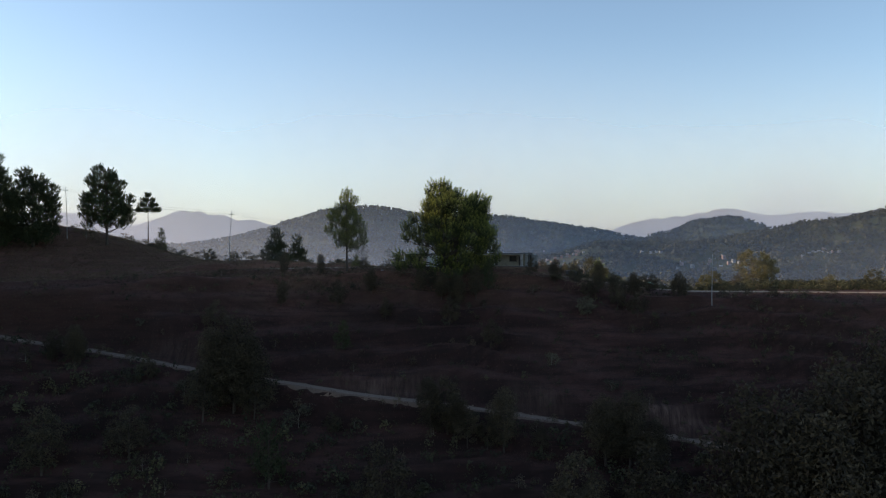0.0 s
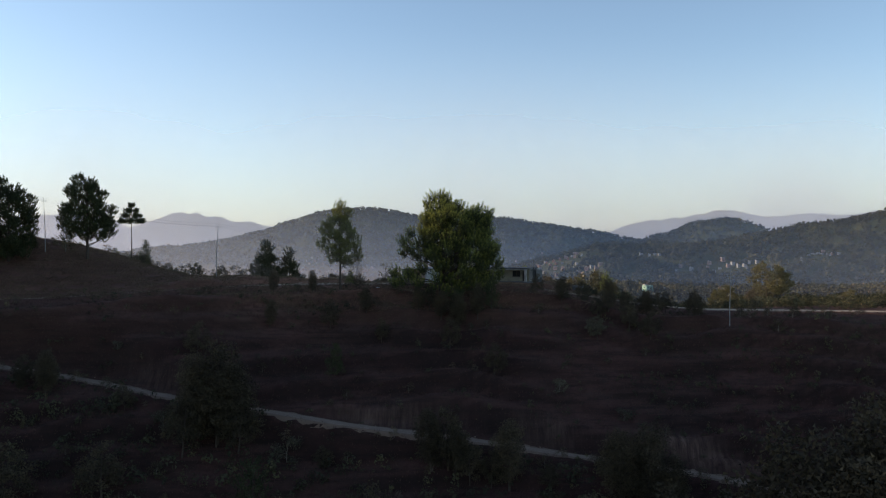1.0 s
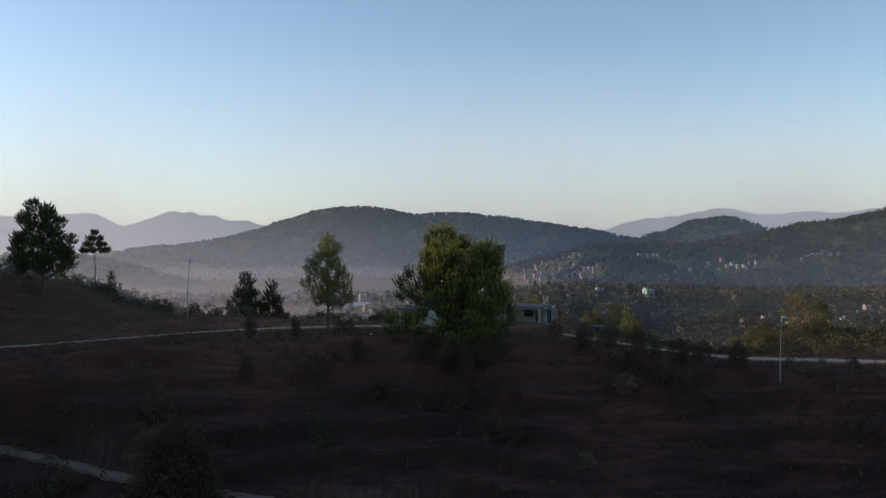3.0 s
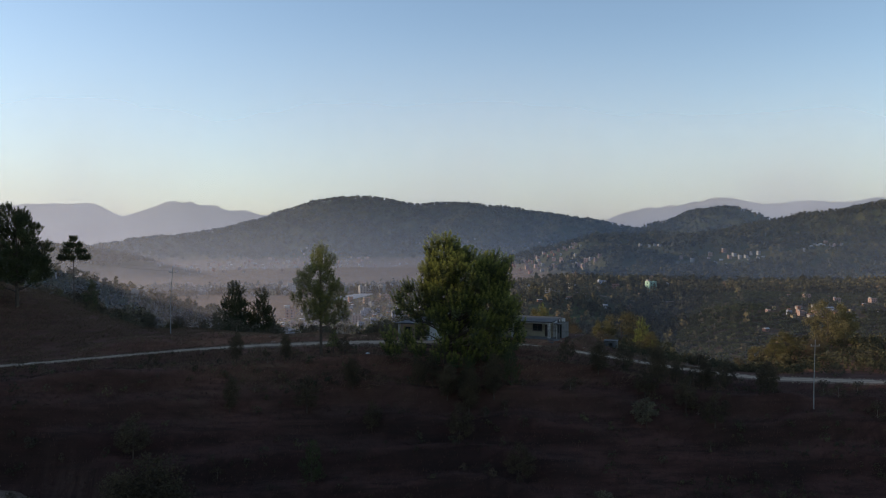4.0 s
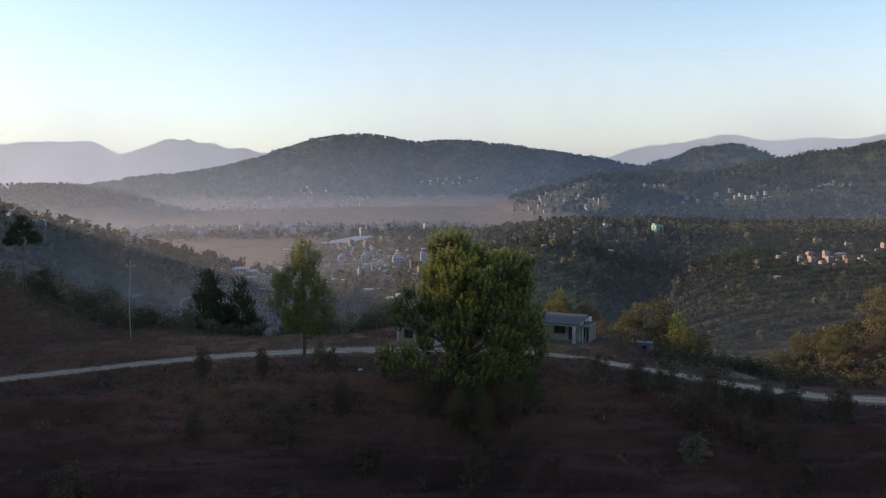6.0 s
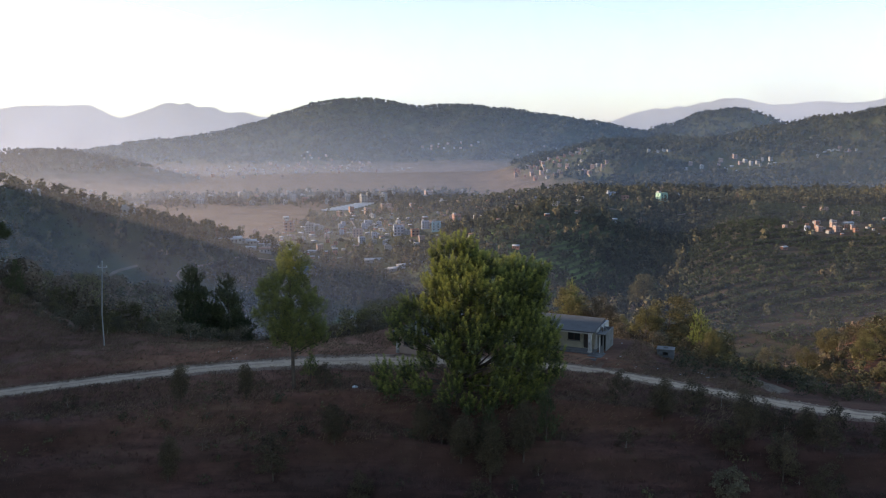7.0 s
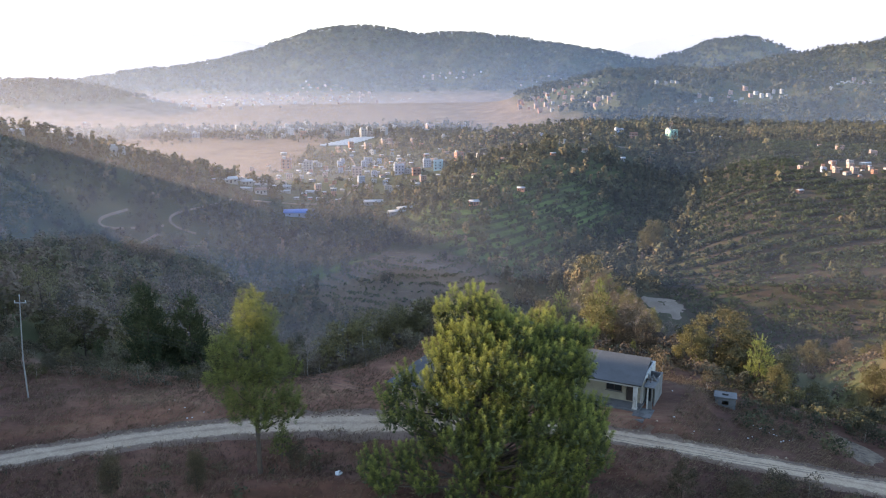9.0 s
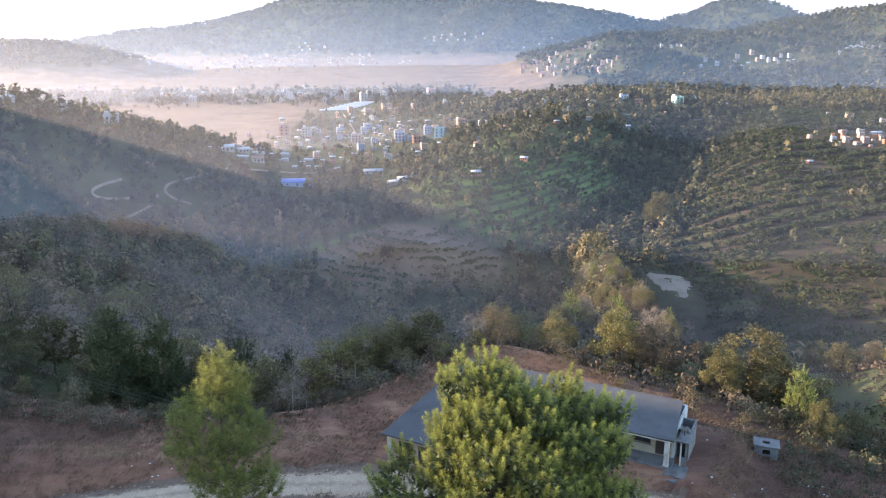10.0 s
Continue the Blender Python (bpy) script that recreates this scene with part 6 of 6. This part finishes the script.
rows = np.concatenate([np.column_stack([np.arange(-60, 200, 3.6) + rw.uniform(-1, 1), lev + 14 * waves(np.arange(-60, 200, 3.6), 0 * np.arange(-60, 200, 3.6) + lev, 90, 33)]) for lev in np.arange(600, 800, 5.5)])
rows = rows + rw.normal(0, 0.9, rows.shape)
f, o, g = cover(rows[:, 0], rows[:, 1])
keep = (g > 0.15) & (o < 0.3) & (rw.random(len(rows)) < 0.35 + 0.5 * smooth(-0.3, 0.5, waves(rows[:, 0], rows[:, 1], 45, 38)))
x, y = rows[keep].T
orchard.append(crowns(rw, x, y, ground(x, y), rw.uniform(1.6, 4.4, len(x)), rw.uniform(1.1, 2.4, len(x)), 0.34 + rw.normal(0, 0.12, len(x)), 20))
x, y = spread(6000, -95, 40, 508, 610, lambda x, y: brown_steps(x, y) * 0.85 * smooth(0.45, 0.75, np.mod((ground(x, y) + 1.2 * waves(x, y, 60, 65)) / 2.6, 1.0)))
orchard.append(crowns(rw, x, y, ground(x, y), rw.uniform(0.7, 1.8, len(x)), rw.uniform(0.6, 1.3, len(x)), 0.6 + rw.normal(0, 0.18, len(x)), 12))
woods_object("orchard_bushes", orchard, ORCHARD_LEAVES, "rows of orchard bushes on stepped terraces", "orchard")
lone = broad_kind(91, BROAD_GOLD, "big round grey-green tree standing alone over the orchard", 27.0, 0.36, 26, 0.42)
lone.matrix_basis = pose(*on_ground(144.0, 641.0))
lone["group"] = "lone trees"

# dry grass over the ridge and the slope
def grass_tufts(n, x0, x1, y0, y1, keep, high, blades, seed, lean=0.12):
    r = np.random.default_rng(seed)
    x, y = r.uniform(x0, x1, n), r.uniform(y0, y1, n)
    k = keep(x, y) & (np.abs(y - road_y(x)) > 1.5 + 0.7 * waves(x, y, 3.0, 35)) & (np.abs(y - track_y(x)) > 0.9 + 0.7 * waves(x, y, 4.0, 36))
    x, y = x[k], y[k]
    base = np.repeat(np.column_stack([x, y, ground(x, y) - 0.03]), blades, 0) + r.normal(0, 0.2, (len(x) * blades, 3)) * (1, 1, 0)
    d = unit(r.normal(0, 0.5, base.shape) + (lean, -0.3 * lean, 1)) * (high * r.uniform(0.5, 1.3, (len(base), 1)))
    side = unit(np.cross(d, r.normal(size=base.shape))) * 0.035
    return np.stack([base - side, base + side, base + d], 1).reshape(-1, 3)


def house_free(x, y):
    dx, dy = x - 17.46, y - 172.3
    u_, v_ = dx * 0.893 - dy * 0.45, dx * 0.45 + dy * 0.893
    return ~((u_ > -25.5) & (u_ < 3.2) & (v_ > -1.6) & (v_ < 9) | (u_ > -25.5) & (u_ < -16) & (v_ > -11.5) & (v_ < 9))


v1 = grass_tufts(72000, -110, 40, 154, 205, lambda x, y: (y < plateau_edge(x) + 6) & house_free(x, y) & (waves(x, y, 5, 39) > -0.5), 0.42, 4, 93, 0.8)
v2 = grass_tufts(30000, -95, 90, 118, 168, lambda x, y: y < road_y(x) - 2, 0.42, 4, 94)
# dry grass darkened and purpled, the slope's shade put into its colour
SLOPE_GRASS = foliage("shade_toned_blades", (0.055, 0.03, 0.027), (0.12, 0.068, 0.055), 0.12, 0.3)
tagged(new("dead_grass", raw_mesh("dead_grass", v2, np.arange(len(v2)).reshape(-1, 3), SLOPE_GRASS)), "dry grass over the terraced slope, its purplish-brown darkened for shade", "grass", kind="stuff")
tagged(new("dry_grass", raw_mesh("dry_grass", v1, np.arange(len(v1)).reshape(-1, 3), DRY_GRASS)), "dry reddish-brown grass tufts on the ridge and slope", "grass", kind="stuff")

# low brush over the front slope, thick below the track
rb = np.random.default_rng(99)
x, y = rb.uniform(-110, 105, 13000), rb.uniform(88, 168, 13000)
s_, q = road_y(x) - 2.6 - y, y - track_y(x)
k = (s_ > 0.8) & (np.abs(q) > 1.5)
edge = smooth(0.5, 0.9, ground(x, y - 1.2) * -1 + ground(x, y))          # the lips of the terraces
share = np.where(q < 0, 0.42 + 0.35 * smooth(-0.2, 0.6, waves(x, y, 18, 51)), 0.16 * smooth(-0.2, 0.6, waves(x, y, 25, 58)) + 0.05 + 0.5 * edge * smooth(-0.3, 0.5, waves(x, y, 14, 52)) + 0.22 * smooth(15, 40, x) + 0.10 * bell(s_, 9, 6))
share = np.maximum(share, 0.8 * bell(q, -2.6, 0.9) * smooth(-0.3, 0.3, waves(x, 0 * x, 22, 53)))
k &= rb.random(len(x)) < share
x, y, q = x[k], y[k], q[k]
big = np.where(q < -3, 1.0, 0.55) * (0.4 + 1.3 * rb.random(len(x)) ** 2.5)
woods_object("slope_brush", [crowns(rb, x, y, ground(x, y) - 0.15, 2.0 * big, 0.95 * big * rb.uniform(0.7, 1.3, len(x)), 0.2 + 0.2 * waves(x, y, 20, 54) + rb.normal(0, 0.16, len(x)), 44, 0.5)], WOODS, "dark dry brush and scrub over the terraced slope", "brush")

# scrub on the shoulder beside and behind the house
x, y = rb.uniform(24, 112, 9000), rb.uniform(146, 232, 9000)
b_, past = y - road_y(x) - 2.3, y - plateau_edge(x)
k = (b_ > 1.0) & (past < 14) & (np.hypot((x - 40.6) / 3.2, (y - 172.5) / 5.2) > 1) & (rb.random(len(x)) < smooth(0.5, 7, b_ + 3 * waves(x, y, 12, 55)) * smooth(25, 31, x - 0.2 * b_) * (0.4 + 0.55 * smooth(-0.3, 0.5, waves(x, y, 9, 56))))
x, y = x[k], y[k]
big = 0.35 + 1.0 * rb.random(len(x)) ** 2.2
woods_object("ridge_scrub", [crowns(rb, x, y, ground(x, y) - 0.12, 1.9 * big, 0.85 * big, 0.2 + 0.2 * waves(x, y, 15, 57) + rb.normal(0, 0.18, len(x)), 46, 0.55)], WOODS, "olive green and dry brown scrub on the shoulder of the ridge", "brush")

# loose stones along the road
def stones(n, line_y, half, seed):
    r = np.random.default_rng(seed)
    x = r.uniform(-75, 75, n)
    y = line_y(x) + r.choice([-1, 1], n) * (half + np.abs(r.normal(0, 0.5, n)))
    c = np.column_stack([x, y, ground(x, y) + 0.05])
    s = (0.05 + 0.16 * r.random(n) ** 3)[:, None]
    dirs = np.array([(1, 0, 0), (0, 1, 0), (-1, 0, 0), (0, -1, 0), (0, 0, 0.8), (0, 0, -0.6)])
    v = c[:, None] + dirs[None] * s[:, None] * r.uniform(0.6, 1.4, (n, 6, 1))
    f = np.array([(0, 1, 4), (1, 2, 4), (2, 3, 4), (3, 0, 4), (1, 0, 5), (2, 1, 5), (3, 2, 5), (0, 3, 5)])
    return v.reshape(-1, 3), (f[None] + 6 * np.arange(n)[:, None, None]).reshape(-1, 3)


v, f = joined([stones(1500, road_y, 1.5, 95), stones(500, track_y, 0.9, 96)])
tagged(new("road_stones", raw_mesh("road_stones", v, f, ROAD)), "small pale stones strewn along the dirt road", "stones", kind="stuff")

# valley roads and bare earth
BROWN = surface("brown_terrace_soil", (0.10, 0.066, 0.046), (0.19, 0.13, 0.09), 0.15, 1.2, 0.95, 0.5, 0.1)
EARTH = surface("bare_earth", (0.135, 0.098, 0.07), (0.235, 0.178, 0.13), 0.15, 1.2, 0.95, 0.5, 0.1)
ERODED = surface("eroded_pale_bank", (0.06, 0.039, 0.028), (0.25, 0.185, 0.13), 1.6, 7, 0.95, 0.9, 0.2, stain=(0.05, 0.034, 0.024))
for k, (line, wide) in enumerate(VALLEY_ROADS):
    ribbon("road_valley", line, 1.9, EARTH, "pale winding dirt road in the valley", 0.8, 4.0, 0.1, 10 + k)
for k, (cx, cy, a, b) in enumerate(BARE_PATCHES + [(40.6, 172.5, 1.9, 3.8)]):
    ang = np.linspace(0, 2 * math.pi, 40, endpoint=False)
    rr = np.random.default_rng(60 + k)
    wob = 1 + 0.14 * np.sin(3 * ang + k) + 0.06 * rr.normal(size=40)
    rings = [np.column_stack([cx + a * q * wob * np.cos(ang), cy + b * q * wob * np.sin(ang)]) for q in (0.05, 0.35, 0.7, 1.0)]
    p = np.concatenate(rings)
    z = ground(p[:, 0], p[:, 1]) + np.repeat([1.0, 1.0, 1.0, 0.0], 40) * (0.3 if a > 5 else 0.07)
    i = np.arange(160).reshape(4, 40)
    fq = np.stack([i[:-1], i[1:], np.roll(i[1:], -1, 1), np.roll(i[:-1], -1, 1)], -1).reshape(-1, 4)
    tagged(new("bare_patch", raw_mesh("bare_patch", np.column_stack([p, z]), fq, (EARTH, BROWN, ERODED)[k])), "pale eroded earth beside the dirt road" if k == 2 else "pale bare earth cleared among the trees", "ground", kind="structure")

# ---- valley haze: tinted translucent sheets imitate it; the low light shines through ----
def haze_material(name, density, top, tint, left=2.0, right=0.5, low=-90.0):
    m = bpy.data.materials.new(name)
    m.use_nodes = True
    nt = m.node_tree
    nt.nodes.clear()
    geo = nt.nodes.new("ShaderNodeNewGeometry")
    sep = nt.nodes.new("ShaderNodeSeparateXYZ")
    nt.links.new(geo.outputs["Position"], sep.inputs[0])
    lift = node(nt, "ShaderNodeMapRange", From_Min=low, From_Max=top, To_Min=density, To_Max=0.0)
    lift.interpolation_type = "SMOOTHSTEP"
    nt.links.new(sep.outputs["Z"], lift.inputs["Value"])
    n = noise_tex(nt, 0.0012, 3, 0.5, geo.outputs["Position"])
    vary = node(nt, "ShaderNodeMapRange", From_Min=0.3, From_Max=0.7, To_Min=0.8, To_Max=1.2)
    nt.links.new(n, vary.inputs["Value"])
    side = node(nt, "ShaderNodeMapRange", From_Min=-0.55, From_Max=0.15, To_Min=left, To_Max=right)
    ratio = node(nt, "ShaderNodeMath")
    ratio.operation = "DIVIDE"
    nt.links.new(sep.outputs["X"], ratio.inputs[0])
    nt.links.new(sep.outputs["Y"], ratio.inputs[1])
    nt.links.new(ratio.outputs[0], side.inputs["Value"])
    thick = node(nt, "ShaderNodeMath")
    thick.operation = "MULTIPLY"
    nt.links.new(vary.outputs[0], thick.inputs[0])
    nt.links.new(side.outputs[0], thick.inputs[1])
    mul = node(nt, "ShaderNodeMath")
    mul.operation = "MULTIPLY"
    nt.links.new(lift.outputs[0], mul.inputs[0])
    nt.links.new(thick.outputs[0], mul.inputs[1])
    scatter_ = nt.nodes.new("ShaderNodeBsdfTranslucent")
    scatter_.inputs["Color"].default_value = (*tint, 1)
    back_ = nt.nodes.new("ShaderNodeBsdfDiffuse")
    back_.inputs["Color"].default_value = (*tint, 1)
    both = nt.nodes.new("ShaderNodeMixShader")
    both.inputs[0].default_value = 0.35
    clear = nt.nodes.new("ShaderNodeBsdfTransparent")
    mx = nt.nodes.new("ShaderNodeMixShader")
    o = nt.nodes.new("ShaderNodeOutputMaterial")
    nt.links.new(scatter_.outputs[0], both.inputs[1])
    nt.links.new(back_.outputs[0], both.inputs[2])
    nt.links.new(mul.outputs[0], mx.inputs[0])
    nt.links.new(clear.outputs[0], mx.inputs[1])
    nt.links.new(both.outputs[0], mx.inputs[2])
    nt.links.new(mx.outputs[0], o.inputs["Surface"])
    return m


# the nearest sheet lifts the dark slope behind the ridge like veiling glare
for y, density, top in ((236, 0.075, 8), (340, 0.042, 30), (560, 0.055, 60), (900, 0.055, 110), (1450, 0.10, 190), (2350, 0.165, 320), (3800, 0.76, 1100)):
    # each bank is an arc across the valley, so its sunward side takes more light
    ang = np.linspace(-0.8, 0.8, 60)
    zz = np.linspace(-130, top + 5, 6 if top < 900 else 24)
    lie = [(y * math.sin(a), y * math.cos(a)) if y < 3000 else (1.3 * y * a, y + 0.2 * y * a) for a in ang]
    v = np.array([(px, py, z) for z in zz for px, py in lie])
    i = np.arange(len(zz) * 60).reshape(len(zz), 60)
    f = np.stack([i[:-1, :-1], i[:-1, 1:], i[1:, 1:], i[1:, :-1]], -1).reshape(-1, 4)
    # tint by distance and side thickness imitate aerial colour and sunward glow
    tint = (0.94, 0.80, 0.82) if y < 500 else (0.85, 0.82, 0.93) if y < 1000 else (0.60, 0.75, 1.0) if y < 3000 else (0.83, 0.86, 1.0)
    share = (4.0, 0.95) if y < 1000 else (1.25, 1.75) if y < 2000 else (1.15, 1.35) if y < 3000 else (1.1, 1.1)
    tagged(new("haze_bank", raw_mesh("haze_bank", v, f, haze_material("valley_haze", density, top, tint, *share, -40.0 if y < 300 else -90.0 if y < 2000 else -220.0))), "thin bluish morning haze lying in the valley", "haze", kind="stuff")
